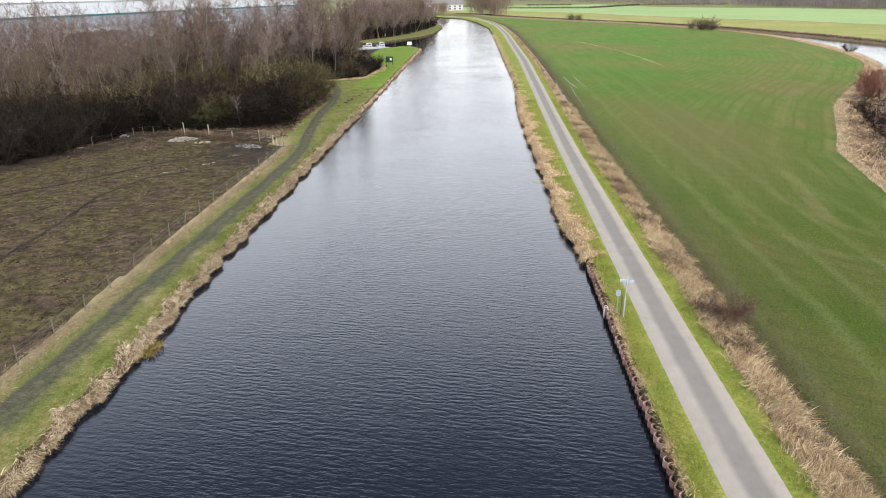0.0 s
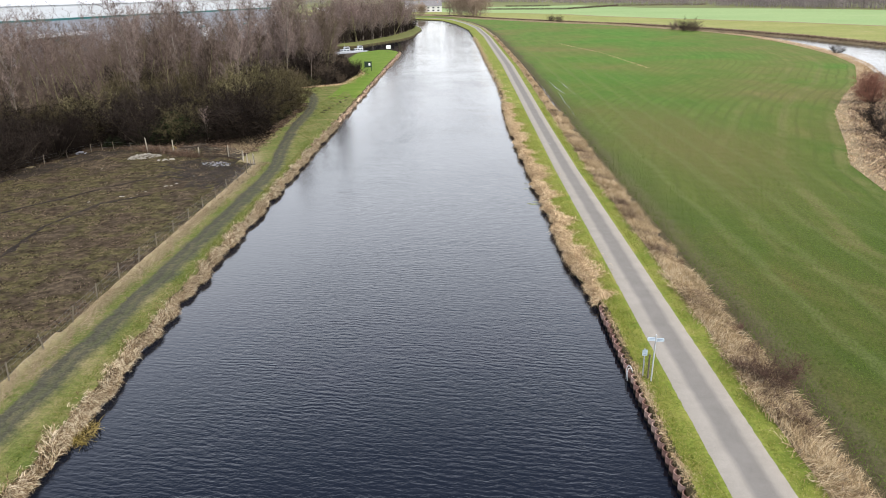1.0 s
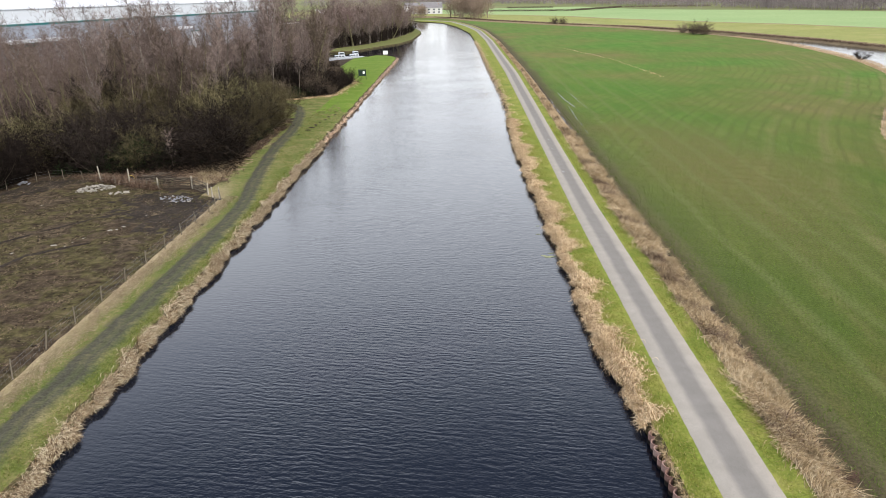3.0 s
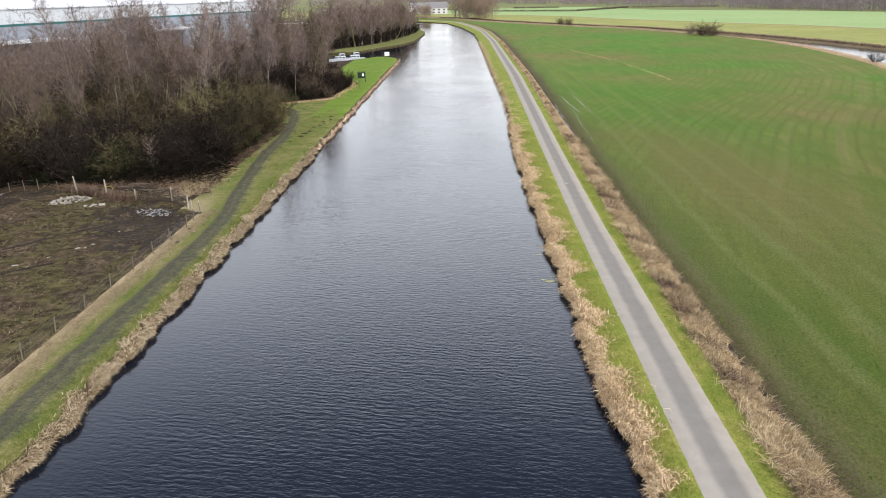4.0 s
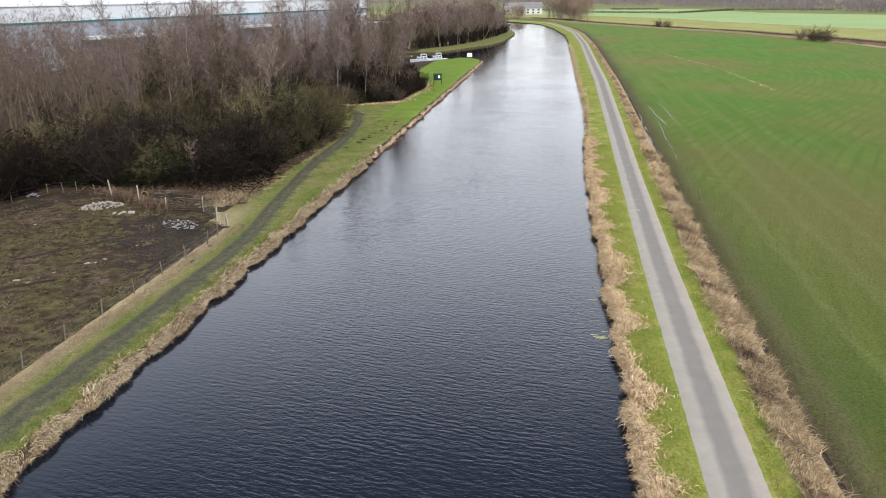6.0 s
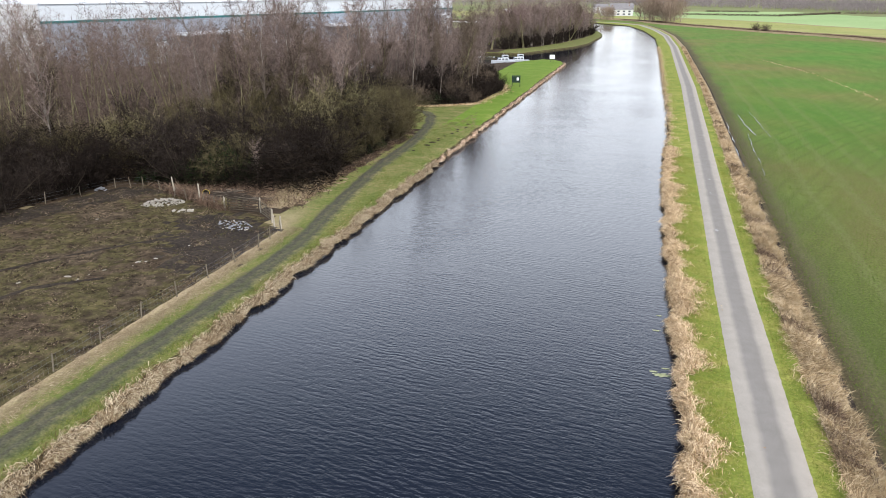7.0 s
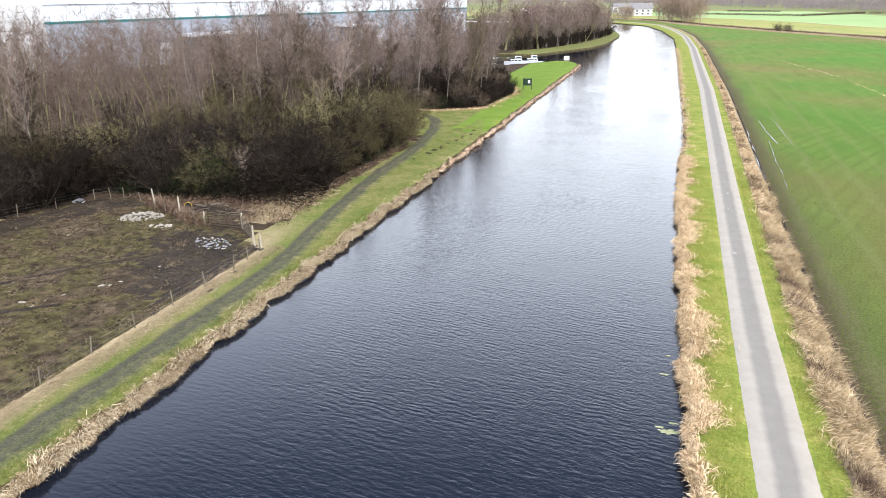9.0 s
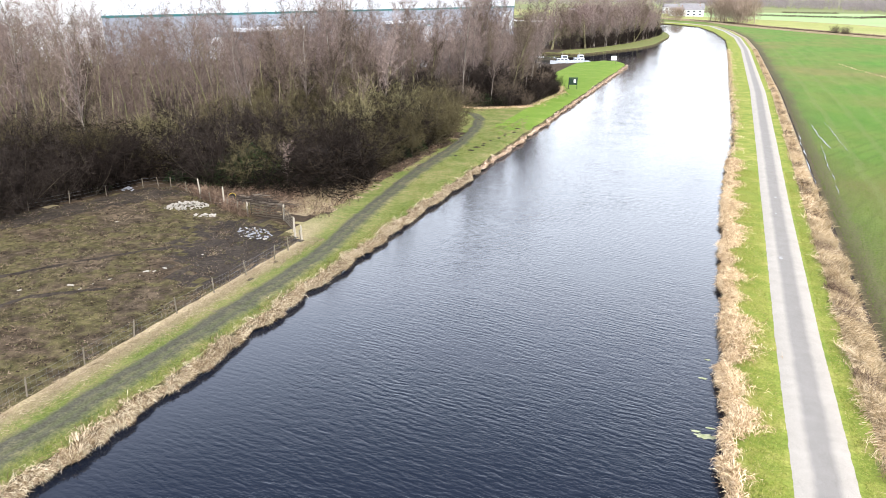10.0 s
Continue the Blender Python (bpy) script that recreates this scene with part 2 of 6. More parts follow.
def water_material(name, ripple, sheltered=False):
    m, nt, b = principled(name, 0.04)
    b.inputs["Base Color"].default_value = (0.006, 0.008, 0.013, 1)
    b.inputs["IOR"].default_value = 1.33
    b.inputs["Specular IOR Level"].default_value = 0.5
    turn = nt.nodes.new("ShaderNodeMapping")
    turn.inputs["Rotation"].default_value = (0, 0, radians(9))
    nt.links.new(nt.nodes.new("ShaderNodeTexCoord").outputs["Object"], turn.inputs["Vector"])
    v = turn.outputs[0]
    gust = ramp(nt, tex_noise(nt, 0.045, 3, 0.55, v, (1.0, 0.5, 1)), [(0.36, (0.55,) * 3), (0.62, (1,) * 3)])
    a = tex_noise(nt, 3.0, 3, 0.6, v, (0.5, 1.25, 1))
    c = tex_noise(nt, 0.7, 2, 0.5, v, (0.4, 1.3, 1))
    d = tex_noise(nt, 7.0, 2, 0.5, v, (0.6, 1.3, 1))
    crest = math_node(nt, "SUBTRACT", 1.0, math_node(nt, "ABSOLUTE", math_node(nt, "SUBTRACT", math_node(nt, "MULTIPLY", a, 4.0), 2.0)), True)
    crest = math_node(nt, "POWER", crest, 2.0)
    h = math_node(nt, "ADD", math_node(nt, "MULTIPLY", a, 0.70), math_node(nt, "MULTIPLY", c, 0.32))
    h = math_node(nt, "ADD", h, math_node(nt, "MULTIPLY", crest, 0.03))
    h = math_node(nt, "ADD", h, math_node(nt, "MULTIPLY", d, 0.14))
    # trains of wind ripples, strong in some places and gone in others
    train = nt.nodes.new("ShaderNodeTexWave")
    train.wave_type, train.bands_direction, train.wave_profile = "BANDS", "Y", "SIN"
    for key, value in (("Scale", 0.85), ("Distortion", 9.0), ("Detail", 3.0), ("Detail Scale", 0.8), ("Detail Roughness", 0.55)):
        train.inputs[key].default_value = value
    nt.links.new(v, train.inputs["Vector"])
    where = ramp(nt, tex_noise(nt, 0.22, 2, 0.5, v, (0.6, 1.0, 1)), [(0.36, (0.15,) * 3), (0.62, (1,) * 3)])
    h = math_node(nt, "ADD", h, math_node(nt, "MULTIPLY", math_node(nt, "MULTIPLY", train.outputs["Fac"], where), 0.13))
    # calmer in the lee of both banks
    if sheltered:
        at = nt.nodes.new("ShaderNodeSeparateXYZ")
        nt.links.new(nt.nodes.new("ShaderNodeTexCoord").outputs["Object"], at.inputs[0])
        lee = ramp(nt, math_node(nt, "DIVIDE", math_node(nt, "ADD", at.outputs[0], 18.0), 30.0), [(0.0, (0.18,) * 3), (0.14, (0.55,) * 3), (0.32, (1,) * 3), (0.82, (1,) * 3), (0.93, (0.45,) * 3)])
        gust = mix_colour(nt, 1.0, gust, lee, "MULTIPLY")
    bump(nt, b, math_node(nt, "MULTIPLY", h, gust), 1.0, ripple)
    return m


M_WATER = water_material("canal_water", 0.05, True)
M_RIVER = water_material("river_water", 0.03)


def path_material():
    """Rolled limestone and tarmac path: paler at both sides, worn grey along the middle, with scuffs and patches."""
    m, nt, b = principled("towpath_surface", 0.9)
    uv = nt.nodes.new("ShaderNodeUVMap")
    uv.uv_map = "lay"
    sep = nt.nodes.new("ShaderNodeSeparateXYZ")
    nt.links.new(uv.outputs[0], sep.inputs[0])
    wob = tex_noise(nt, 0.7, 4, 0.6)
    across = math_node(nt, "ADD", sep.outputs[0], math_node(nt, "MULTIPLY", math_node(nt, "SUBTRACT", wob, 0.5), 0.10))
    col = ramp(nt, across, [(0.0, (0.27, 0.24, 0.17)), (0.05, (0.42, 0.398, 0.355)), (0.27, (0.41, 0.39, 0.35)), (0.38, (0.268, 0.26, 0.243)), (0.64, (0.262, 0.252, 0.235)), (0.75, (0.40, 0.378, 0.338)), (0.95, (0.43, 0.403, 0.36)), (1.0, (0.28, 0.25, 0.17))])
    spots = ramp(nt, tex_noise(nt, 0.9, 6, 0.75), [(0.3, (0.67, 0.645, 0.605)), (0.7, (0.825, 0.79, 0.75))])
    fine = tex_noise(nt, 22, 4, 0.7)
    col = mix_colour(nt, 1.0, col, spots, "MULTIPLY")
    col = mix_colour(nt, 1.0, col, ramp(nt, fine, [(0.3, (0.82,) * 3), (0.7, (1.15,) * 3)]), "MULTIPLY")
    nt.links.new(col, b.inputs["Base Color"])
    bump(nt, b, fine, 0.4, 0.01)
    return m


M_PATH = path_material()


def bank_material():
    """The far bank: hay by the fence, grass, and a wheel-worn track whose wear fades into the grass."""
    m, nt, b = principled("track_bank", 0.92)
    uv = nt.nodes.new("ShaderNodeUVMap")
    uv.uv_map = "lay"
    sep = nt.nodes.new("ShaderNodeSeparateXYZ")
    nt.links.new(uv.outputs[0], sep.inputs[0])
    slow, quick, fine = tex_noise(nt, 0.35, 4, 0.6), tex_noise(nt, 2.2, 5, 0.7), tex_noise(nt, 8, 6, 0.75)
    sway = math_node(nt, "ADD", math_node(nt, "MULTIPLY", math_node(nt, "SUBTRACT", slow, 0.5), 1.3), math_node(nt, "MULTIPLY", math_node(nt, "SUBTRACT", quick, 0.5), 1.0))
    u = math_node(nt, "ADD", sep.outputs[0], sway)
    grass = ramp(nt, math_node(nt, "ADD", math_node(nt, "MULTIPLY", slow, 0.5), math_node(nt, "MULTIPLY", quick, 0.5)),
                 [(0.36, (0.078, 0.105, 0.023)), (0.47, (0.115, 0.132, 0.036)), (0.55, (0.16, 0.152, 0.055)), (0.66, (0.215, 0.18, 0.09))])
    wear = ramp(nt, math_node(nt, "DIVIDE", math_node(nt, "ADD", u, 2.0), 4.0), [(0.22, (0, 0, 0)), (0.33, (0.9,) * 3), (0.41, (0.95,) * 3), (0.50, (0.7,) * 3), (0.58, (0.92,) * 3), (0.66, (0.6,) * 3), (0.80, (0, 0, 0))])
    mud = ramp(nt, quick, [(0.3, (0.046, 0.043, 0.033)), (0.55, (0.068, 0.064, 0.048)), (0.75, (0.095, 0.095, 0.055))])
    col = mix_colour(nt, wear, grass, mud)
    hay = ramp(nt, math_node(nt, "DIVIDE", math_node(nt, "ADD", u, 3.4), 2.4), [(0.2, (1, 1, 1)), (0.75, (0, 0, 0))])
    upto = ramp(nt, math_node(nt, "DIVIDE", math_node(nt, "ADD", sep.outputs[1], math_node(nt, "MULTIPLY", sway, 3.0)), 120.0), [(0.74, (1, 1, 1)), (0.82, (0.12,) * 3)])
    straw = ramp(nt, quick, [(0.3, (0.22, 0.17, 0.10)), (0.55, (0.32, 0.255, 0.155)), (0.75, (0.26, 0.22, 0.10))])
    col = mix_colour(nt, math_node(nt, "MULTIPLY", hay, upto), col, straw)
    nt.links.new(mix_colour(nt, 1.0, col, ramp(nt, fine, [(0.3, (0.55,) * 3), (0.7, (1.4,) * 3)]), "MULTIPLY"), b.inputs["Base Color"])
    bump(nt, b, fine, 0.6, 0.04)
    return m


M_TRACKBANK = bank_material()
M_REED = strands("dead_reed", [(0.12, (0.07, 0.0412, 0.0223)), (0.32, (0.28, 0.1862, 0.093)), (0.56, (0.57, 0.4312, 0.2418)), (0.85, (0.84, 0.6958, 0.4557))])
M_STRAW = strands("dry_stalks", [(0.12, (0.1087, 0.0706, 0.0378)), (0.34, (0.3063, 0.2153, 0.1129)), (0.62, (0.5138, 0.3915, 0.2256)), (0.9, (0.751, 0.6264, 0.4152))])
M_HAY = strands("flattened_hay", [(0.1, (0.09, 0.07, 0.035)), (0.45, (0.22, 0.175, 0.10)), (0.75, (0.35, 0.285, 0.18)), (0.92, (0.55, 0.46, 0.32))])
# Left bank reeds: shade and lit highlights put into the strand tones.
M_REED_SHADED = strands("shade_brown_reed", [(0.1, (0.035, 0.022, 0.014)), (0.32, (0.15, 0.092, 0.05)), (0.52, (0.40, 0.28, 0.165)), (0.78, (0.90, 0.75, 0.54))])
M_BLADE = strands("grass_blades", [(0.1, (0.095, 0.125, 0.02)), (0.45, (0.19, 0.225, 0.036)), (0.7, (0.30, 0.29, 0.08)), (0.9, (0.42, 0.35, 0.19))])
M_BLADE_DULL = strands("worn_grass_blades", [(0.1, (0.06, 0.085, 0.015)), (0.45, (0.12, 0.15, 0.028)), (0.7, (0.19, 0.185, 0.055)), (0.9, (0.33, 0.27, 0.15))])
M_TUSSOCK = strands("pasture_tussocks", [(0.15, (0.025, 0.018, 0.012)), (0.36, (0.08, 0.057, 0.036)), (0.45, (0.08, 0.08, 0.028)), (0.60, (0.16, 0.12, 0.077)), (0.9, (0.42, 0.335, 0.235))])
TREE_TONES = ((0.6, 0.57, 0.55), (1.32, 1.3, 1.28))   # each tree its own depth of brown
# Front hawthorns: shade low in the wood edge is put into these dark tones.
M_TWIG = strands("shade_dark_twigs", [(0.1, (0.0103, 0.0077, 0.0064)), (0.5, (0.0217, 0.0166, 0.0134)), (0.72, (0.0358, 0.0281, 0.023)), (0.92, (0.0769, 0.0621, 0.0513))], vary=TREE_TONES)
M_TWIG_RED = strands("birch_twigs", [(0.0, (0.0663, 0.045, 0.0371)), (0.5, (0.126, 0.0902, 0.0743)), (1.0, (0.2122, 0.1618, 0.1379))])
M_TWIG_OLIVE = strands("willow_twigs", [(0.0, (0.0281, 0.0227, 0.0108)), (0.5, (0.067, 0.0573, 0.0281)), (0.9, (0.1512, 0.1296, 0.0702))], vary=TREE_TONES)
M_TWIG_RUST = strands("rust_twigs", [(0.0, (0.13, 0.06, 0.04)), (0.5, (0.24, 0.11, 0.08)), (1.0, (0.33, 0.17, 0.12))])
M_TWIG_PALE = strands("pale_willow_twigs", [(0.0, (0.14, 0.105, 0.075)), (0.5, (0.25, 0.19, 0.14)), (1.0, (0.38, 0.30, 0.22))])
M_LEAF = strands("ivy_leaves", [(0.0, (0.006, 0.013, 0.005)), (0.5, (0.015, 0.03, 0.01)), (1.0, (0.045, 0.065, 0.02))], 0.8)
M_BARK = earthy("bark", [(0.3, (0.035, 0.028, 0.022)), (0.6, (0.085, 0.07, 0.05)), (0.8, (0.12, 0.12, 0.055))], 1.2, 9, (0.5, 1.4), stretch=(1, 1, 0.2))
M_BIRCH = earthy("birch_bark", [(0.3, (0.30, 0.27, 0.23)), (0.5, (0.15, 0.125, 0.10)), (0.68, (0.06, 0.05, 0.042))], 1.6, 8, (0.7, 1.2), stretch=(1, 1, 0.6))
M_CLOD = strands("earth_clods", [(0.1, (0.018, 0.013, 0.009)), (0.5, (0.05, 0.037, 0.025)), (0.75, (0.06, 0.06, 0.024)), (0.92, (0.13, 0.10, 0.068))], 0.95)
M_BRACKEN = strands("dead_bracken", [(0.1, (0.04, 0.025, 0.018)), (0.45, (0.12, 0.078, 0.053)), (0.75, (0.22, 0.155, 0.105)), (0.92, (0.42, 0.33, 0.235))])
# Undergrowth kept near black: the shade inside the wood is in its colour.
M_UNDER_SHADE = strands("undergrowth_shade", [(0.0, (0.0048, 0.004, 0.0032)), (0.6, (0.0128, 0.0096, 0.0072)), (0.85, (0.0288, 0.0216, 0.0144)), (1.0, (0.096, 0.072, 0.052))])
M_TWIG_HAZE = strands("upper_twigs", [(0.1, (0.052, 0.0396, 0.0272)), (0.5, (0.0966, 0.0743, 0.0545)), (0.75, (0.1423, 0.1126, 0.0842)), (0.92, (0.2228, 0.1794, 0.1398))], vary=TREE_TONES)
M_BRAMBLE = strands("bramble_stems", [(0.1, (0.035, 0.02, 0.015)), (0.5, (0.10, 0.06, 0.045)), (0.9, (0.23, 0.15, 0.11))])
M_BRUSH = strands("cut_branches", [(0.1, (0.02, 0.015, 0.012)), (0.55, (0.08, 0.062, 0.05)), (0.9, (0.30, 0.25, 0.20))])
M_CROP = strands("crop_blades", [(0.1, (0.06, 0.10, 0.014)), (0.5, (0.085, 0.14, 0.02)), (0.9, (0.12, 0.16, 0.035))])
M_TWIG_YELLOW = strands("yellow_willow_twigs", [(0.1, (0.04, 0.034, 0.016)), (0.5, (0.13, 0.112, 0.052)), (0.9, (0.34, 0.29, 0.165))])
M_TWIG_BIRCH = strands("fine_birch_twigs", [(0.1, (0.1048, 0.0786, 0.0678)), (0.5, (0.1844, 0.1416, 0.1226)), (0.9, (0.2975, 0.2381, 0.2083))], vary=TREE_TONES)
# Horizon trees: distance haze is mixed into these pale grey-mauve tones.
M_TWIG_FAR = strands("haze_paled_twigs", [(0.1, (0.13, 0.112, 0.107)), (0.5, (0.21, 0.183, 0.174)), (0.9, (0.30, 0.265, 0.25))])
M_MOSSBARK = earthy("mossy_bark", [(0.3, (0.10, 0.09, 0.045)), (0.6, (0.20, 0.18, 0.10)), (0.8, (0.27, 0.24, 0.16))], 1.2, 9, (0.6, 1.3), stretch=(1, 1, 0.2))


# ---- mesh tools ----
def mesh_from(name, verts, faces, material, smooth=False):
    """faces: an array of equal-sided faces, or a list of tuples."""
    me = bpy.data.meshes.new(name)
    verts = np.asarray(verts, np.float32).reshape(-1, 3)
    if isinstance(faces, np.ndarray):
        n, k = faces.shape
        me.vertices.add(len(verts))
        me.vertices.foreach_set("co", verts.ravel())
        me.loops.add(n * k)
        me.loops.foreach_set("vertex_index", faces.astype(np.int32).ravel())
        me.polygons.add(n)
        me.polygons.foreach_set("loop_start", np.arange(0, n * k, k, dtype=np.int32))
        me.update(calc_edges=True)
    else:
        me.from_pydata([tuple(v) for v in verts.tolist()], [], faces)
    if material is not None:
        me.materials.append(material)
    if smooth:
        me.polygons.foreach_set("use_smooth", np.ones(len(me.polygons), bool))
    return me


def place(name, me, parent=None, label=""):
    ob = new(name, me)
    if parent is not None:
        ob.parent = parent
    return tagged(ob, label) if label else ob


def part(name, bm, material, parent, label=""):
    me = bpy.data.meshes.new(name)
    bm.to_mesh(me)
    bm.free()
    me.materials.append(material)
    return place(name, me, parent, label)


def box_bm(bm, size, at, turn=(0, 0, 0), bevel=0.0):
    """Adds a box, bevelled if asked, to a bmesh."""
    m = pose(*at, *turn) @ Matrix.Diagonal((*size, 1))
    made = bmesh.ops.create_cube(bm, size=1.0, matrix=m)
    if bevel:
        edges = list({e for v in made["verts"] for e in v.link_edges})
        bmesh.ops.bevel(bm, geom=edges, offset=bevel, segments=1, affect="EDGES")
    return bm


def box(name, size, at, material, parent, turn=(0, 0, 0), bevel=0.0, label=""):
    return part(name, box_bm(bmesh.new(), size, at, turn, bevel), material, parent, label)


def rod_bm(bm, a, b, r0, r1, sides=8):
    a, b = Vector(a), Vector(b)
    q = (b - a).to_track_quat("Z", "Y").to_matrix().to_4x4()
    m = Matrix.Translation((a + b) / 2) @ q
    bmesh.ops.create_cone(bm, cap_ends=True, segments=sides, radius1=r0, radius2=r1, depth=(b - a).length, matrix=m)
    return bm


def rod(name, a, b, r0, r1, material, parent, sides=8, label=""):
    return part(name, rod_bm(bmesh.new(), a, b, r0, r1, sides), material, parent, label)


def across(d):
    """Two unit vectors square to each row of d."""
    d = d / np.maximum(np.linalg.norm(d, axis=1, keepdims=True), 1e-9)
    helper = np.where(np.abs(d[:, 2:3]) < 0.9, np.array([[0, 0, 1.0]]), np.array([[1.0, 0, 0]]))
    u = np.cross(d, helper)
    u /= np.linalg.norm(u, axis=1, keepdims=True)
    return u, np.cross(d, u)


def spikes(base, tip, radius):
    """Many three-sided spikes as one set of vertices and triangles."""
    base, tip = np.asarray(base, float), np.asarray(tip, float)
    n = len(base)
    radius = np.broadcast_to(np.asarray(radius, float), (n,))[:, None]
    u, v = across(tip - base)
    verts = np.empty((n, 4, 3))
    for k in range(3):
        a = 2 * math.pi * k / 3
        verts[:, k] = base + radius * (math.cos(a) * u + math.sin(a) * v)
    verts[:, 3] = tip
    i = np.arange(n)[:, None] * 4
    faces = np.concatenate([i + [0, 1, 3], i + [1, 2, 3], i + [2, 0, 3]], 1).reshape(-1, 3)
    return verts.reshape(-1, 3), faces


def slivers(base, tip, half):
    """Many thin twigs, each one long triangle turned its own way."""
    base, tip = np.asarray(base, float), np.asarray(tip, float)
    n = len(base)
    half = np.broadcast_to(np.asarray(half, float), (n,))[:, None]
    u, v = across(tip - base)
    a = (np.arange(n) * 2.39996)[:, None]
    side = half * (np.cos(a) * u + np.sin(a) * v)
    verts = np.stack([base - side, base + side, tip], 1)
    return verts.reshape(-1, 3), np.arange(n * 3).reshape(-1, 3)


def bent_blades(base, mid, tip, half):
    """Flat blades that bend once: two quarters of ribbon and a pointed tip."""
    n = len(base)
    half = np.broadcast_to(np.asarray(half, float), (n,))[:, None]
    u, v = across(tip - base)
    side = u + 0.9 * v * np.sin(np.arange(n) * 2.4)[:, None]
    verts = np.empty((n, 5, 3))
    verts[:, 0], verts[:, 1] = base - half * side, base + half * side
    verts[:, 2], verts[:, 3] = mid - 0.85 * half * side, mid + 0.85 * half * side
    verts[:, 4] = tip
    i = np.arange(n)[:, None] * 5
    return verts.reshape(-1, 3), np.concatenate([i + [0, 1, 3], i + [0, 3, 2], i + [2, 3, 4]], 1).reshape(-1, 3)


def tubes(a, b, ra, rb, sides=5):
    n = len(a)
    u, v = across(b - a)
    verts = np.empty((n, 2 * sides, 3))
    for k in range(sides):
        t = 2 * math.pi * k / sides
        ring = math.cos(t) * u + math.sin(t) * v
        verts[:, k], verts[:, sides + k] = a + ra[:, None] * ring, b + rb[:, None] * ring
    i = np.arange(n)[:, None] * 2 * sides
    tri = []
    for k in range(sides):
        l = (k + 1) % sides
        tri += [i + [k, l, sides + l], i + [k, sides + l, sides + k]]
    return verts.reshape(-1, 3), np.concatenate(tri, 1).reshape(-1, 3)


def join_sets(sets):
    vs, fs, n = [], [], 0
    for v, f in sets:
        vs.append(v)
        fs.append(f + n)
        n += len(v)
    return np.concatenate(vs), np.concatenate(fs)


def wiggle(y, seed=0.0):
    """Smooth unevenness along a bank, about -1 to 1."""
    y = np.asarray(y, float)
    return (np.sin(y * 0.83 + seed) + 0.8 * np.sin(y * 1.97 + 2.1 * seed) + 0.6 * np.sin(y * 0.31 + 4 + seed) + 0.5 * np.sin(y * 4.3 + seed * 3)) / 2.4


def inside(poly, x, y):
    """Which points lie in a polygon."""
    x, y = np.asarray(x, float), np.asarray(y, float)
    res = np.zeros(x.shape, bool)
    j = len(poly) - 1
    for i in range(len(poly)):
        (xi, yi), (xj, yj) = poly[i], poly[j]
        cut = ((yi > y) != (yj > y)) & (x < (xj - xi) * (y - yi) / (yj - yi + 1e-12) + xi)
        res ^= cut
        j = i
    return res


def line_at(pts):
    ys, xs = [p[1] for p in pts], [p[0] for p in pts]
    return lambda y: np.interp(y, ys, xs)


# ---- plan, in metres: x across the canal, y along it ----
RIGHT = [(10.3, -90), (10.3, 30), (10.35, 48), (10.0, 53), (9.5, 60), (9.6, 73), (9.35, 87), (9.2, 112), (9.5, 134), (10.0, 145), (10.2, 170), (9.8, 220), (9.4, 300), (7.8, 392), (1.5, 465), (-8, 526), (-27, 564), (-60, 592), (-120, 615), (-260, 635)]
LEFT = [(-17.2, -90), (-17.1, 36), (-17.5, 50), (-17.5, 95), (-17.4, 135), (-17.5, 170), (-17.3, 255), (-18.5, 261), (-21, 266), (-26, 267), (-38, 268), (-100, 270), (-100, 284), (-36, 290), (-29.3, 307), (-21.7, 326), (-17.8, 348), (-16.2, 402), (-17.5, 425), (-21, 450), (-34, 500), (-60, 535), (-150, 565), (-330, 585)]
PATH_C = [(13.2, -90), (13.2, 30), (13.35, 64), (13.4, 85), (13.85, 120), (14.3, 148), (15.1, 205), (14.9, 333), (13.0, 410), (8.0, 470), (-1.0, 535), (-20, 575), (-55, 605), (-118, 629), (-260, 650)]
RIVER = [(46, -90), (46, 60), (52, 86), (57, 96.5), (69.6, 123), (89.5, 158), (103.7, 191), (111.4, 217), (116.6, 246), (120.5, 280), (120.5, 304), (116, 335), (108, 364), (84, 425), (68, 447), (39, 502), (16, 546), (-2, 600), (-40, 660), (-120, 740), (-200, 1100)]
x_right, x_left, x_path, x_river = map(line_at, (RIGHT, LEFT, PATH_C, RIVER))
river_strip = lambda y: np.interp(y, [70, 97, 120, 140, 172, 194, 233, 287, 340], [6.5, 7.2, 8.2, 8.0, 5.5, 4.0, 4.2, 5.0, 3.0])
river_wide = lambda y: np.interp(y, [200, 246, 280, 321, 360, 420], [25, 23, 15.5, 10, 9, 10])
PADDOCK = [(-22.7, -60), (-22.7, 89.4), (-24.6, 91.4), (-26.9, 93.7), (-30.3, 93.8), (-38, 97.2), (-44, 100), (-46.2, 98.6), (-48.4, 91.4), (-51, 86), (-66, 52), (-90, -60)]
# Darker band of ground along the wood-side fence.
BACK_BAND = [(-60, 68), (-51.6, 84.6), (-48.5, 91.4), (-46, 98.4), (-44, 99.8), (-40.5, 98), (-43, 94), (-46, 86), (-55, 68)]
CHURN = [(-23.2, 78), (-23.2, 89), (-25.5, 91), (-30, 93), (-33, 91), (-31, 86), (-27, 80)]
WOOD_SOUTH = [(-48.6, 93), (-47.5, 101), (-39, 102), (-31, 105), (-27, 110.5), (-26.3, 120), (-26.5, 134), (-30.5, 148.5), (-37, 156.4), (-50, 160), (-50, 165), (-31, 162.8), (-23.6, 168.5), (-22.8, 188), (-26, 200), (-31, 225), (-42, 248), (-64, 258), (-104, 262), (-112, 250), (-124, 205), (-134, 180), (-200, 200), (-190, 175), (-125, 128), (-75, 84), (-53, 80)]
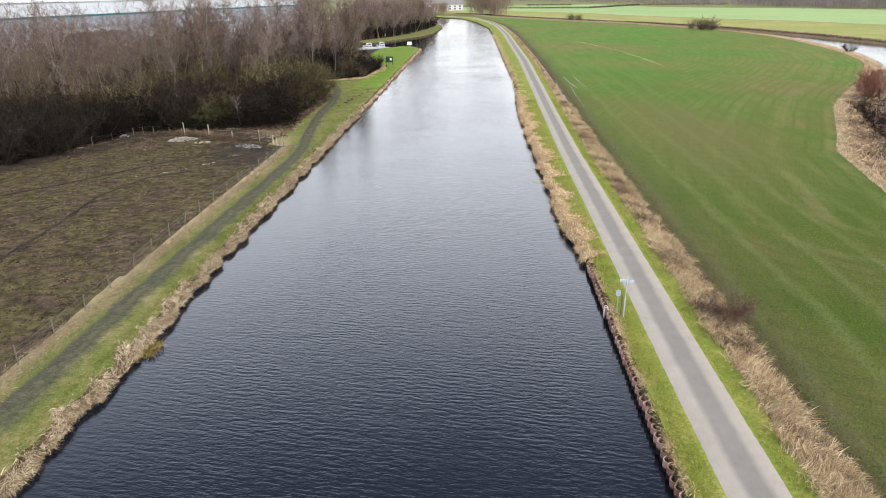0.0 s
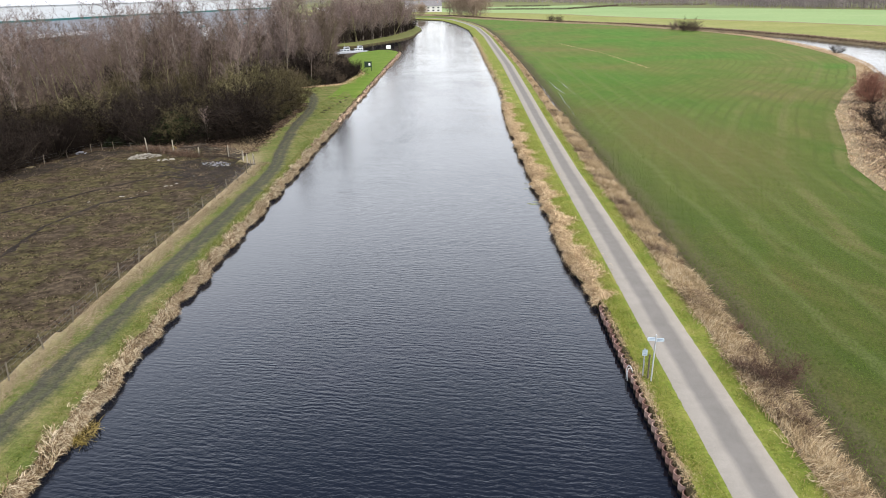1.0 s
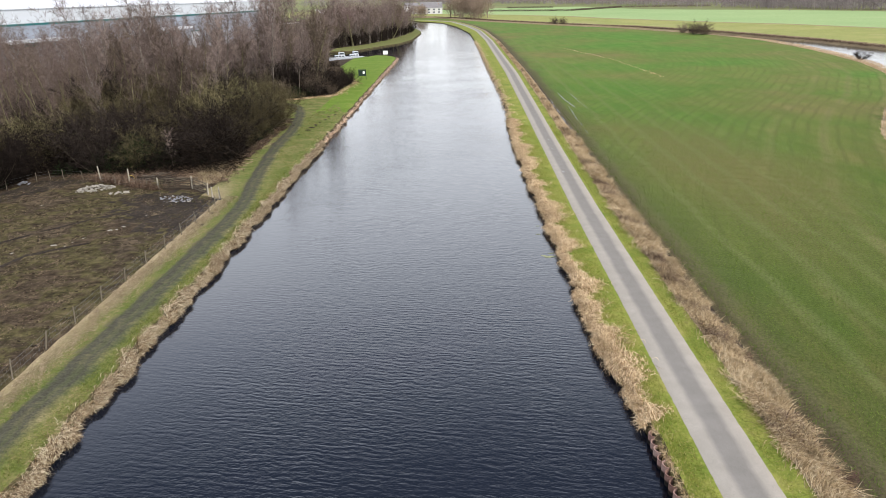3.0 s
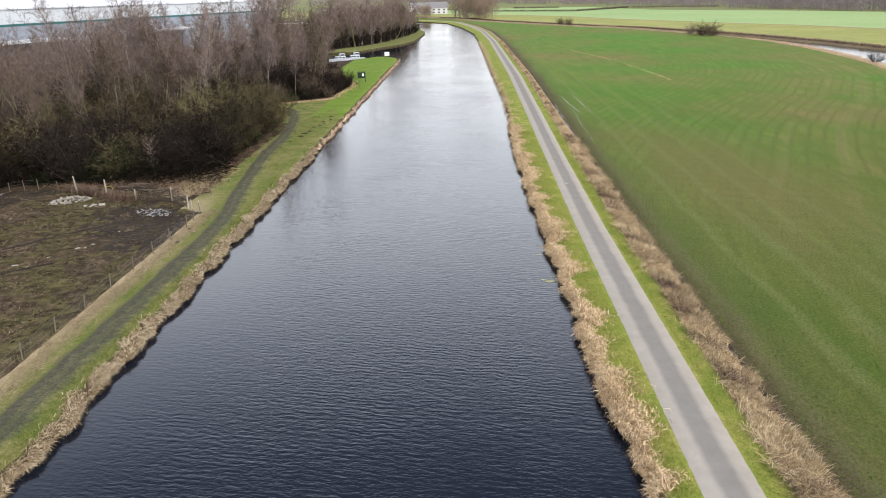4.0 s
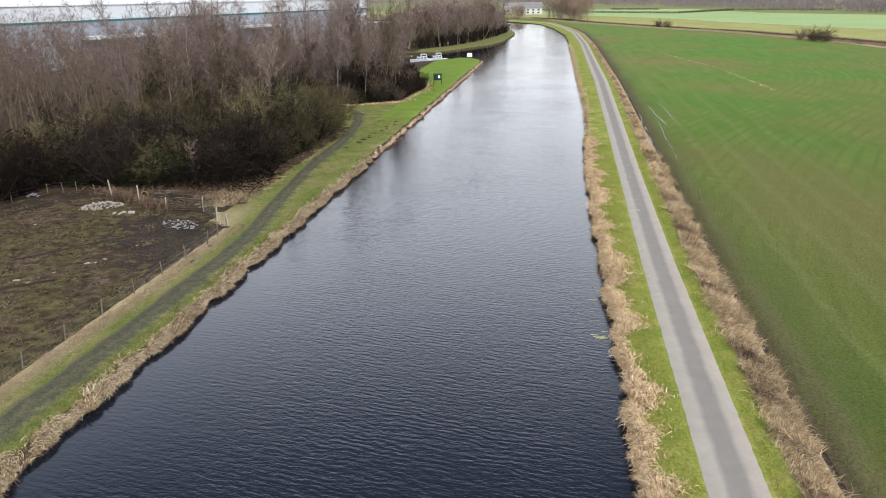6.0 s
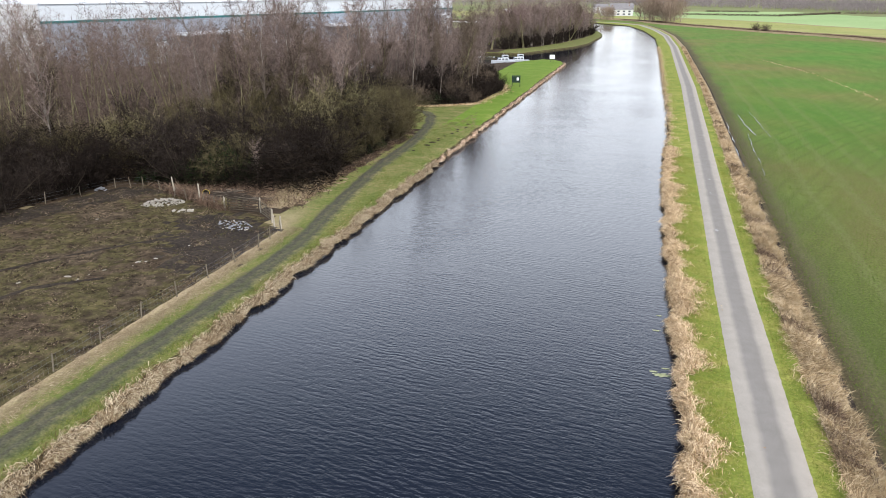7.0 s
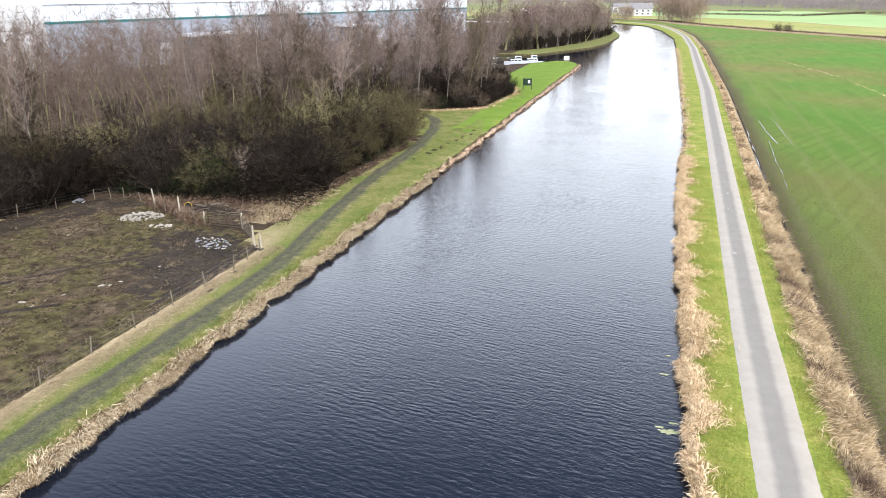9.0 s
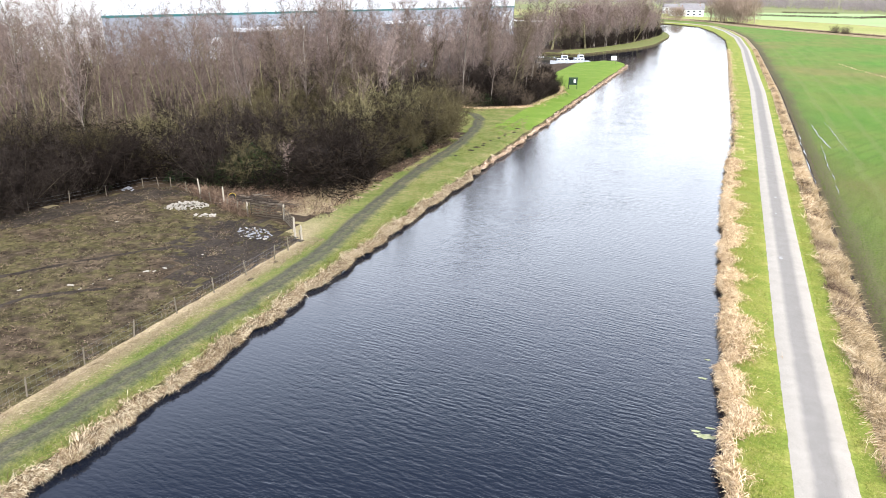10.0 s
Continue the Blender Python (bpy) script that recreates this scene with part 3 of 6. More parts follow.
WOOD_NORTH = [(-46, 300), (-36, 318), (-29, 345), (-23.5, 384), (-21.5, 408), (-24, 432), (-38, 470), (-70, 495), (-66, 440), (-58, 380), (-62, 310)]
INLET = [(-25, 267.5), (-28.5, 261.5), (-33, 254), (-38, 251), (-45, 254), (-46, 268)]
BRAMBLE = [(-44, 100.2), (-38, 97.6), (-30.5, 94.5), (-25, 97), (-24.5, 108), (-26.5, 111), (-31, 105.5), (-39, 102.5)]

TRACK_C = line_at([(-20.1, -60), (-20.0, 40), (-19.7, 62), (-19.5, 75), (-19.4, 82), (-19.8, 89), (-21.2, 99), (-22.9, 114), (-23.6, 130), (-24.8, 140), (-25.8, 146), (-27.4, 152), (-29.0, 155.4), (-31.4, 158), (-36, 160.6)])


def build_ground():
    """One sheet from the water's edges to the horizon, with the two channels cut into it."""
    ys = np.concatenate([np.arange(-90, 15, 5), np.arange(15, 125, 0.6), np.arange(125, 180, 1.5), np.arange(180, 252, 3), np.arange(252, 306, 1.0), np.arange(306, 660, 5), np.geomspace(660, 4500, 30)])
    left_off = np.concatenate([[0, 0.04, 0.4, 1.3], np.arange(1.6, 6.5, 0.3), np.arange(6.7, 46, 0.8), np.geomspace(47, 4000, 34)])
    left_z = np.concatenate([[-0.25, 0.30, 0.5, 0.6], np.full(len(left_off) - 4, 0.62)])
    xs, zs, lay = [], [], []
    for y in ys:
        wl, wr, pc, rv = float(x_left(y)), float(x_right(y)), float(x_path(y)), float(x_river(y))
        ragged = 0.28 * float(wiggle(y)) if y < 250 else 0
        wr += 0.28 * float(wiggle(y, 2.0)) if 49 < y < 400 else 0
        pile = y < 48.4
        lx = wl - left_off[::-1] + ragged * np.clip(1 - left_off[::-1] / 3, 0, 1)
        wl += ragged
        lz = left_z[::-1].copy()
        if y > 637:
            depth, rim = 0.4, 0.5
        else:
            depth, rim = -1.6, 0.0
        canal_x = [wl + 0.5, wl + 2.5, (wl + wr) / 2, wr - 2.5, wr - 0.5]
        canal_z = [min(depth, 0.4) * 0.5, depth, depth, depth, depth * 0.5]
        bank_x = [wr, wr + (0.05 if pile else 0.1), wr + 0.35, wr + 0.9, pc - 1.9, pc - 1.2, pc + 1.2, pc + 1.9, pc + 2.5, pc + 3.2, pc + 3.9, pc + 4.3, pc + 4.6, pc + 4.95]
        bank_z = [-0.9 if pile else -0.12, 0.53 if pile else 0.2, 0.56 if pile else 0.42, 0.57, 0.6, 0.6, 0.6, 0.6, 0.62, 0.7, 0.56, 0.30, 0.26, 0.38]
        if y > 637:
            bank_z = [0.5] * len(bank_z)
            canal_z = [0.45] * 5
        start, end = pc + 4.95, rv - float(river_strip(y))
        field_x = start + (end - start) * np.concatenate([np.linspace(0.03, 0.4, 12), np.linspace(0.45, 1.0, 16)])
        field_z = np.full(len(field_x), 0.4)
        rw = float(river_wide(y))
        riv_x = [rv - 0.8 * float(river_strip(y)), rv - 0.35 * float(river_strip(y)), rv, rv + 1.6, rv + 0.5 * rw, rv + rw - 1.5, rv + rw + 0.5, rv + rw + 3.5, rv + rw + 9, rv + 60, rv + 88, rv + 91.5, rv + 96, rv + 200, rv + 305, rv + 420, rv + 900, rv + 4000]
        riv_z = [float(np.interp(y, [270, 345, 400], [0.45, 0.75, 1.2])), 0.25, -0.5, -2.0, -2.4, -2.0, 0.0, 1.1, 0.7, 0.5, 0.5, 0.6, 0.5, 0.4, 0.5, 0.6, 0.6, 0.6]
        row = np.concatenate([lx, canal_x, bank_x, field_x, riv_x])
        xs.append(row)
        zs.append(np.concatenate([lz, canal_z, bank_z, field_z, riv_z]))
        lay.append(np.stack([row - start, end - row], 1))
        lay[-1][: len(lx)] = np.stack([lx - float(TRACK_C(y)), np.full(len(lx), y)], 1)
    X, Z = np.array(xs), np.array(zs)
    Y = np.repeat(ys[:, None], X.shape[1], 1)
    flat = (np.abs(X - x_path(Y)) < 2.3) | (np.abs(X + 20) < 2.2)
    calm = ~flat & (Z > 0.35) & (X > -60) & (X < 200) & (Y < 300)
    Z = Z + calm * 0.05 * (np.sin(X * 1.7 + Y * 0.9) * np.sin(Y * 1.3 - X * 0.6))
    Z = np.where(inside(INLET, X, Y) & (Z > 0), -0.8, Z)
    pad = inside(PADDOCK, X, Y)
    Z = Z + pad * 0.06 * np.random.RandomState(3).rand(*X.shape)
    R, C = X.shape
    idx = np.arange(R * C).reshape(R, C)
    faces = np.stack([idx[:-1, :-1], idx[:-1, 1:], idx[1:, 1:], idx[1:, :-1]], -1).reshape(-1, 4)
    me = mesh_from("ground", np.stack([X, Y, Z], -1), faces, None, True)
    mats = [M_VERGE, M_DRY, M_WOOD, M_PADDOCK, M_CHURN, M_BED, M_BANK, M_FIELD, M_MEADOW, M_GREEN, M_LAND, M_SPIT, M_TRACKBANK, M_ROUGH]
    for m in mats:
        me.materials.append(m)
    cx = ((X[:-1, :-1] + X[1:, 1:]) / 2).ravel()
    cy = ((Y[:-1, :-1] + Y[1:, 1:]) / 2).ravel()
    col = np.repeat(np.arange(C - 1)[None], R - 1, 0).ravel()
    nl = len(left_off)
    jit = np.random.RandomState(5).normal(0, 0.35, len(cx))
    pick = np.full(len(cx), 0)
    left = col < nl - 1
    pick[left] = 12
    pick[left & (cy > 300)] = 10
    pick[left & (cx + 1.2 * jit < -25.2) & (cy + 1.5 * jit > 91)] = 2
    pick[left & (cx < -95)] = 10
    pick[left & (cx < -50) & (cx > -190) & (cy > 80) & (cy < 420)] = 2
    wood = inside(WOOD_SOUTH, cx + jit, cy + jit) | inside(WOOD_NORTH, cx, cy)
    pick[left & wood] = 2
    pick[left & (cy > 140) & (cy < 170) & (cx > -45) & ~wood] = 12
    pick[left & (cy + 14 * jit > 148) & (cy < 262) & (cx > -23.4)] = 11
    pick[left & (cy > 195) & (cy < 268) & (cx > -31) & ~wood] = 11
    pick[left & (cy > 284) & (cy < 440) & ~wood & (cx > -44)] = 13
    pick[left & (cy > 284) & (cy < 470) & (cx <= -44) & (cx > -190)] = 2
    pick[left & inside(BRAMBLE, cx + jit, cy + jit)] = 2
    pick[left & inside(BRAMBLE, cx + jit, cy + jit) & (cx + 0.35 * (cy - 95) + jit > -28)] = 1
    pick[left & inside(PADDOCK, cx, cy)] = 3
    pick[left & (inside(CHURN, cx + 2 * jit, cy + 2 * jit) | inside(BACK_BAND, cx + 1.5 * jit, cy + 1.5 * jit) & inside(PADDOCK, cx, cy))] = 4
    pick[(col >= nl - 3) & left] = 6
    pick[left & inside(INLET, cx, cy)] = 5
    pick[(col >= nl - 1) & (col < nl + 5)] = 5
    b0 = nl + 5
    bank = (col >= b0) & (col < b0 + 13)
    pick[bank] = 0
    pick[bank & (col < b0 + 2)] = 6
    pick[bank & (col >= b0 + 8)] = 1
    pick[bank & (col == b0 + 11)] = 4
    pick[bank & (col == b0 + 12)] = 7
    f0 = b0 + 13
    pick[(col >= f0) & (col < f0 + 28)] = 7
    pick[(col >= f0) & (col < f0 + 28) & (cy > 690)] = 8
    r0 = f0 + 28
    riv = col >= r0
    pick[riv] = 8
    pick[riv & (col < r0 + 2)] = 1
    pick[riv & (col >= r0 + 2) & (col < r0 + 6)] = 5
    pick[riv & (col >= r0 + 6) & (col < r0 + 8)] = 1
    pick[riv & (col == r0 + 11)] = 1
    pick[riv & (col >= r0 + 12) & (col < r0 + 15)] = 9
    pick[riv & (col >= r0 + 15)] = 10
    pick[(cy > 900) & (pick != 10)] = 10
    me.polygons.foreach_set("material_index", pick.astype(np.int32))
    uv = me.uv_layers.new(name="lay")
    L = np.array(lay)
    lo, hi = b0 + 13, b0 + 42
    side = [(float(x_river(y)) - float(river_strip(y)), y) for y in (60, 86, 97, 110, 123, 140, 158, 175, 191, 204, 217, 232, 246)]
    d = np.full(X[:, lo:hi].shape, 1e9)
    for (ax, ay), (bx, by) in zip(side[:-1], side[1:]):
        t = np.clip(((X[:, lo:hi] - ax) * (bx - ax) + (Y[:, lo:hi] - ay) * (by - ay)) / ((bx - ax) ** 2 + (by - ay) ** 2), 0, 1)
        d = np.minimum(d, np.hypot(X[:, lo:hi] - ax - t * (bx - ax), Y[:, lo:hi] - ay - t * (by - ay)))
    L[:, lo:hi, 1] = d
    L = L.reshape(-1, 2)
    uv.data.foreach_set("uv", L[faces.ravel()].astype(np.float32).ravel())
    tagged(new("ground", me), kind="structure", category="ground", label="canal banks, winter crop field, trodden paddock and woodland floor")


build_ground()


def water_sheet(name, pts, z, material, label):
    me = mesh_from(name, [(x, y, z) for x, y in pts], [tuple(range(len(pts)))], material)
    tagged(new(name, me), label, "water", kind="structure")


water_sheet("water", [(-330, -90), (11.0, -90), (11.0, 400), (2, 480), (-5, 530), (-20, 570), (-55, 600), (-120, 622), (-330, 640)], 0.0, M_WATER, "dark rippled canal water mirroring a pale sky")
RIVER_POLY = [(x - 2.5, y) for x, y in RIVER] + [(x + float(river_wide(y)) + 1, y) for x, y in RIVER[::-1]]
water_sheet("water", RIVER_POLY, -0.3, M_RIVER, "pale calm river water beyond the field")


def strip(name, centre, half, ys, material, z, seed, label, category, rough_edge=0.06, cols=7, crown=0.0, metres=False):
    """A ribbon that lies along a curve, with an uneven edge and the way across it laid out for its material."""
    ys = np.asarray(ys, float)
    cx = centre(ys)
    dx = np.gradient(cx, ys)
    nx, ny = 1 / np.hypot(1, dx), -dx / np.hypot(1, dx)
    rs = np.random.RandomState(seed)
    u = np.linspace(-1, 1, cols)
    hw = half(ys) if callable(half) else np.full(len(ys), half)
    edge = hw[:, None] * u[None] + (np.abs(u[None]) > 0.99) * rs.normal(0, rough_edge, (len(ys), cols))
    X, Y = cx[:, None] + nx[:, None] * edge, ys[:, None] + ny[:, None] * edge
    Z = z + crown * (1 - u[None] ** 2) + 0 * X
    Z[:, 0] -= 0.08
    Z[:, -1] -= 0.08
    idx = np.arange(X.size).reshape(X.shape)
    faces = np.stack([idx[:-1, :-1], idx[:-1, 1:], idx[1:, 1:], idx[1:, :-1]], -1).reshape(-1, 4)
    me = mesh_from(name, np.stack([X, Y, Z], -1), faces, material, True)
    uv = me.uv_layers.new(name="lay")
    L = np.stack([edge if metres else np.repeat((u[None] + 1) / 2, len(ys), 0), Y], -1).reshape(-1, 2)
    uv.data.foreach_set("uv", L[faces.ravel()].astype(np.float32).ravel())
    return tagged(new(name, me), label, category, kind="structure")


PATH_Y = np.concatenate([np.arange(-60, 15, 4), np.arange(15, 120, 0.35), np.arange(120, 300, 1.0), np.arange(300, 652, 3)])
strip("path", x_path, lambda y: np.interp(y, [40, 60, 80, 110, 150, 200], [1.40, 1.38, 1.38, 1.36, 1.48, 1.62]), PATH_Y, M_PATH, 0.64, 1, "pale grey towpath with a darker worn middle", "path", 0.018, 9, 0.05)
strip("track", TRACK_C, 0.95, np.concatenate([np.arange(-60, 20, 4), np.arange(20, 149, 0.5), np.arange(149, 156.4, 0.2)]), M_TRACKBANK, 0.66, 2, "muddy wheel-worn track along the grass bank", "track", 0.05, 9, metres=True)
for n, pts in enumerate((((-33.7, 30), (-33.7, 48.4), (-34.0, 57), (-35.0, 66), (-33.3, 73.5), (-29.5, 76.5)), ((-47, 64), (-41.5, 70.5), (-37.8, 76), (-35.2, 80), (-32.3, 83.7), (-28, 88)))):
    strip("track", line_at(pts), 0.3, np.arange(pts[0][1], pts[-1][1], 0.4), M_CHURN, 0.70, 3 + n, "narrow dark trail trodden across the paddock", "trail", 0.12, 4)


# ---- bare trees ----
def grow(rs, kind, height):
    """Stems, limbs and twigs of one leafless tree. Returns thick segments (a, b, ra, rb) and twig spikes (base, tip, r)."""
    thick, twigs = [], []

    def unit(v):
        return v / max(np.linalg.norm(v), 1e-9)

    def limb(p, d, length, r, level, top):
        steps = 4 if level == 0 else 3
        for s in range(steps):
            d = unit(d + rs.normal(0, 0.10 + 0.08 * level, 3) + np.array([0, 0, 0.10 if kind != "shrub" else 0.05]))
            q = p + d * length / steps
            r2 = r * (0.78 if level else 0.74)
            if r > 0.016:
                thick.append((p, q, r, r2))
            else:
                twigs.append((p, q, r))
            f = (s + 1) / steps
            if level < 2 and (level > 0 or f > (0.2 if kind == "shrub" else 0.3)):
                for _ in range(spread[level]):
                    side = unit(rs.normal(0, 1, 3) * np.array([1, 1, 0.4]))
                    nd = unit(d * lean[level] + side * (1 - lean[level]))
                    limb(p + (q - p) * rs.rand(), nd, length * rs.uniform(*ratio), r2 * 0.55, level + 1, top)
            if level >= 1:
                for _ in range(n_twig):
                    side = unit(rs.normal(0, 1, 3))
                    nd = unit(d * 0.55 + side * 0.7 + np.array([0, 0, 0.15]))
                    base = p + (q - p) * rs.rand()
                    twigs.append((base, base + nd * rs.uniform(0.35, 1.0) * t_len, t_r * rs.uniform(0.6, 1.2)))
            p, r = q, r2

    if kind == "shrub":
        spread, lean, ratio, n_twig, t_len, t_r = (3, 1), (0.55, 0.5), (0.36, 0.54), 5, 0.85, 0.0115
        for _ in range(12):
            a = rs.uniform(0, 2 * math.pi)
            q = rs.uniform(0.1, 1.5)
            d = unit(np.array([math.cos(a) * q, math.sin(a) * q, 1.0]))
            limb(np.array([math.cos(a) * 0.3, math.sin(a) * 0.3, -0.1]), d, height * rs.uniform(0.65, 0.95), 0.042, 0, height)
    elif kind == "birch":
        spread, lean, ratio, n_twig, t_len, t_r = (7, 2), (0.62, 0.55), (0.20, 0.33), 5, 0.8, 0.0092
        limb(np.array([0, 0, -0.1]), np.array([rs.normal(0, 0.05), rs.normal(0, 0.05), 1.0]), height, 0.085, 0, height)
    else:  # broad willow or poplar
        spread, lean, ratio, n_twig, t_len, t_r = (4, 2), (0.6, 0.5), (0.4, 0.6), 6, 1.0, 0.022
        for _ in range(2):
            limb(np.array([rs.normal(0, 0.2), rs.normal(0, 0.2), -0.1]), np.array([rs.normal(0, 0.25), rs.normal(0, 0.25), 1.0]), height * 0.85, 0.2, 0, height)
    return thick, twigs


def tree_sets(seed, kind, height, keep=1.0, thicken=1.0):
    rs = np.random.RandomState(seed)
    thick, twigs = grow(rs, kind, height)
    if keep < 1:
        twigs = [t for t in twigs if rs.rand() < keep]
        thick = [t for t in thick if t[2] > 0.035]
    a, b = np.array([t[0] for t in thick]), np.array([t[1] for t in thick])
    ra, rb = np.array([t[2] for t in thick]), np.array([t[3] for t in thick])
    trunk = tubes(a, b, ra * (1 + 0.3 * (thicken - 1)), rb * (1 + 0.3 * (thicken - 1)), 4)
    crown = slivers(np.array([t[0] for t in twigs]), np.array([t[1] for t in twigs]), np.array([t[2] for t in twigs]) * thicken * 1.25)
    return trunk, crown


def make_tree(name, seed, kind, height, bark, twig, label, category, group):
    trunk, crown = tree_sets(seed, kind, height)
    root = new(name)
    tagged(root, label, category, group)
    place("trunk", mesh_from("trunk", *trunk, bark), root)
    place("crown", mesh_from("crown", *crown, twig), root)
    return root


def scatter(rs, poly, spacing, keep=None, tries=30000, limit=2000):
    """Points in a polygon, no two nearer than the spacing."""
    xs, ys = [p[0] for p in poly], [p[1] for p in poly]
    cand = np.stack([rs.uniform(min(xs), max(xs), tries), rs.uniform(min(ys), max(ys), tries)], 1)
    cand = cand[inside(poly, cand[:, 0], cand[:, 1])]
    if keep is not None:
        cand = cand[keep(cand[:, 0], cand[:, 1])]
    cells, out = {}, []
    for x, y in cand:
        k = (int(x // spacing), int(y // spacing))
        near = [q for i in (-1, 0, 1) for j in (-1, 0, 1) for q in cells.get((k[0] + i, k[1] + j), ())]
        if all((x - a) ** 2 + (y - b) ** 2 > spacing**2 for a, b in near):
            cells.setdefault(k, []).append((x, y))
            out.append((x, y))
            if len(out) >= limit:
                break
    return np.array(out)


def edge_near(x, y):
    """The belt of wood beside the paddock, the track and the bank."""
    d = np.full(np.shape(x), 1e9)
    seg = WOOD_SOUTH[-1:] + WOOD_SOUTH[:17]
    for (ax, ay), (bx, by) in zip(seg[:-1], seg[1:]):
        t = np.clip(((x - ax) * (bx - ax) + (y - ay) * (by - ay)) / ((bx - ax) ** 2 + (by - ay) ** 2), 0, 1)
        d = np.minimum(d, np.hypot(x - ax - t * (bx - ax), y - ay - t * (by - ay)))
    return d


def build_woods():
    rs = np.random.RandomState(11)
    G = "trees of the canal wood"
    kinds = {
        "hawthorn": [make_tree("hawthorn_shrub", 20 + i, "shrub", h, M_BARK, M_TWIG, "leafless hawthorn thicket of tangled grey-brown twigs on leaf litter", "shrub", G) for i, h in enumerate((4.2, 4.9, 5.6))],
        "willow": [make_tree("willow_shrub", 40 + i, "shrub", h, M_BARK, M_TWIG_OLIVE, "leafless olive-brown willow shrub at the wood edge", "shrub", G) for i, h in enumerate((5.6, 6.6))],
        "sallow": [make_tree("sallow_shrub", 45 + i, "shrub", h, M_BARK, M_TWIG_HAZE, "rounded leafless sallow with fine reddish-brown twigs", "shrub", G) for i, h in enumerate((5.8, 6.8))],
        "birch": [make_tree("birch_tree", 50 + i, "birch", h, M_BIRCH, M_TWIG_BIRCH, "slender bare birch with pale bark and reddish twigs", "tree", G) for i, h in enumerate((8.0, 9.5, 11.0))],
        "alder": [make_tree("alder_tree", 60 + i, "birch", h, M_MOSSBARK, M_TWIG_HAZE, "tall bare alder with mossy trunk among birches", "tree", G) for i, h in enumerate((7.5, 9.0))],
    }
    used = set()

    def put(kind, x, y, s):
        pool = kinds[kind]
        i = rs.randint(len(pool))
        m = pose(x, y, 0.6, rs.normal(0, 3), rs.normal(0, 3), rs.uniform(0, 360)) @ Matrix.Scale(s, 4)
        if (kind, i) not in used:
            used.add((kind, i))
            pool[i].matrix_basis = m
        else:
            copy_thing(pool[i], m)

    marked = ((-50.2, 106.0, 1.1), (-41.9, 108.2, 0.75), (-33.6, 123.5, 1.3), (-31.2, 130.5, 1.1))

    def open_ground(x, y):
        """Not in front of one of the willows that stand out."""
        ok = (edge_near(x, y) < 20) & (y < 215)
        for mx, my, size in marked:
            t = np.clip((x - mx) * 0.62 - (y - my) * 0.78, 0, 7)
            ok &= np.hypot(x - mx - 0.62 * t, y - my + 0.78 * t) > 2.4 * size
        return ok

    pts = scatter(rs, WOOD_SOUTH, 2.8, open_ground, limit=900)
    d = edge_near(pts[:, 0], pts[:, 1])
    order = np.argsort(d + rs.uniform(0, 6, len(d)))[:295]
    for x, y in pts[order]:
        e = float(edge_near(np.array([x]), np.array([y]))[0])
        if y > 157:
            kind = "birch" if e > 3 and rs.rand() < 0.5 else ("alder" if e > 3 and rs.rand() < 0.4 else "sallow" if rs.rand() < 0.7 else "hawthorn")
        elif x > -33 and y > 112:
            kind = "willow" if rs.rand() < 0.75 else "hawthorn"
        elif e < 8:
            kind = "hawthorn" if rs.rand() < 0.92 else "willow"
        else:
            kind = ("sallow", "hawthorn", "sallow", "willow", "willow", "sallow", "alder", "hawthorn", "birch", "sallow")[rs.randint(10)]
        s = rs.uniform(0.75, 1.12) * (0.8 if e < 3 and kind in ("birch", "alder") else 1.0) * (0.62 if y > 157 and e < 3 else 1.3 if y > 160 else 1.08 if e < 5 else 1.15)
        put(kind, x, y, s)
    put("birch", -32.6, 104.0, 0.5)
    fan = make_tree("pollard_willow", 48, "shrub", 6.0, M_TWIG_YELLOW, M_TWIG_YELLOW, "pale yellowish willow with a fan of bare stems", "shrub", G)
    fan.matrix_basis = pose(-50.2, 106.0, 0.6, 0, 0, 40) @ Matrix.Scale(1.1, 4)
    for x, y, size in marked[1:]:
        copy_thing(fan, pose(x, y, 0.6, 0, 0, x * 7) @ Matrix.Scale(size, 4))
    put("birch", -29.7, 183.5, 0.95)

    # the rest of the wood, too deep to tell its trees apart
    bank_v = {}
    for nm, kind, h, n in (("shrub", "shrub", 5.2, 3), ("birch", "birch", 8.4, 3), ("broad", "broad", 12.5, 3)):
        bank_v[nm] = [tree_sets(90 + i, kind, h * (0.9 + 0.1 * i), 0.31 if nm != "broad" else 0.3, 1.35 if nm != "broad" else 2.2) for i in range(n)]

    def stand(name, spots, material, label, sizes=(0.8, 1.15), bark=M_MOSSBARK):
        trunks, crowns = [], []
        for x, y, nm in spots:
            (tv, tf), (cv, cf) = bank_v[nm][rs.randint(3)]
            a, s = rs.uniform(0, 6.28), rs.uniform(*sizes) * (1.4 if 160 < y < 262 and x > -80 and nm != "broad" else 1.42 if nm == "birch" else 1.2 if nm == "shrub" else 1.0)
            rot = np.array([[math.cos(a), -math.sin(a), 0], [math.sin(a), math.cos(a), 0], [0, 0, rs.uniform(0.85, 1.15)]]) * s
            at = np.array([x, y, 0.55])
            trunks.append((tv @ rot.T + at, tf))
            crowns.append((cv @ rot.T + at, cf))
        me = mesh_from(name, *join_sets(trunks + crowns), material)
        me.materials.append(bark)
        me.polygons.foreach_set("material_index", (np.arange(len(me.polygons)) < sum(len(f) for _, f in trunks)).astype(np.int32))
        return tagged(new(name, me), label, "wood", kind="stuff")

    rest = scatter(rs, WOOD_SOUTH, 4.5, lambda x, y: (x > -58) | (y > 178), limit=1200)
    rest = np.concatenate([rest, scatter(rs, WOOD_SOUTH, 3.7, lambda x, y: (x <= -58) & (y <= 178), limit=600)])
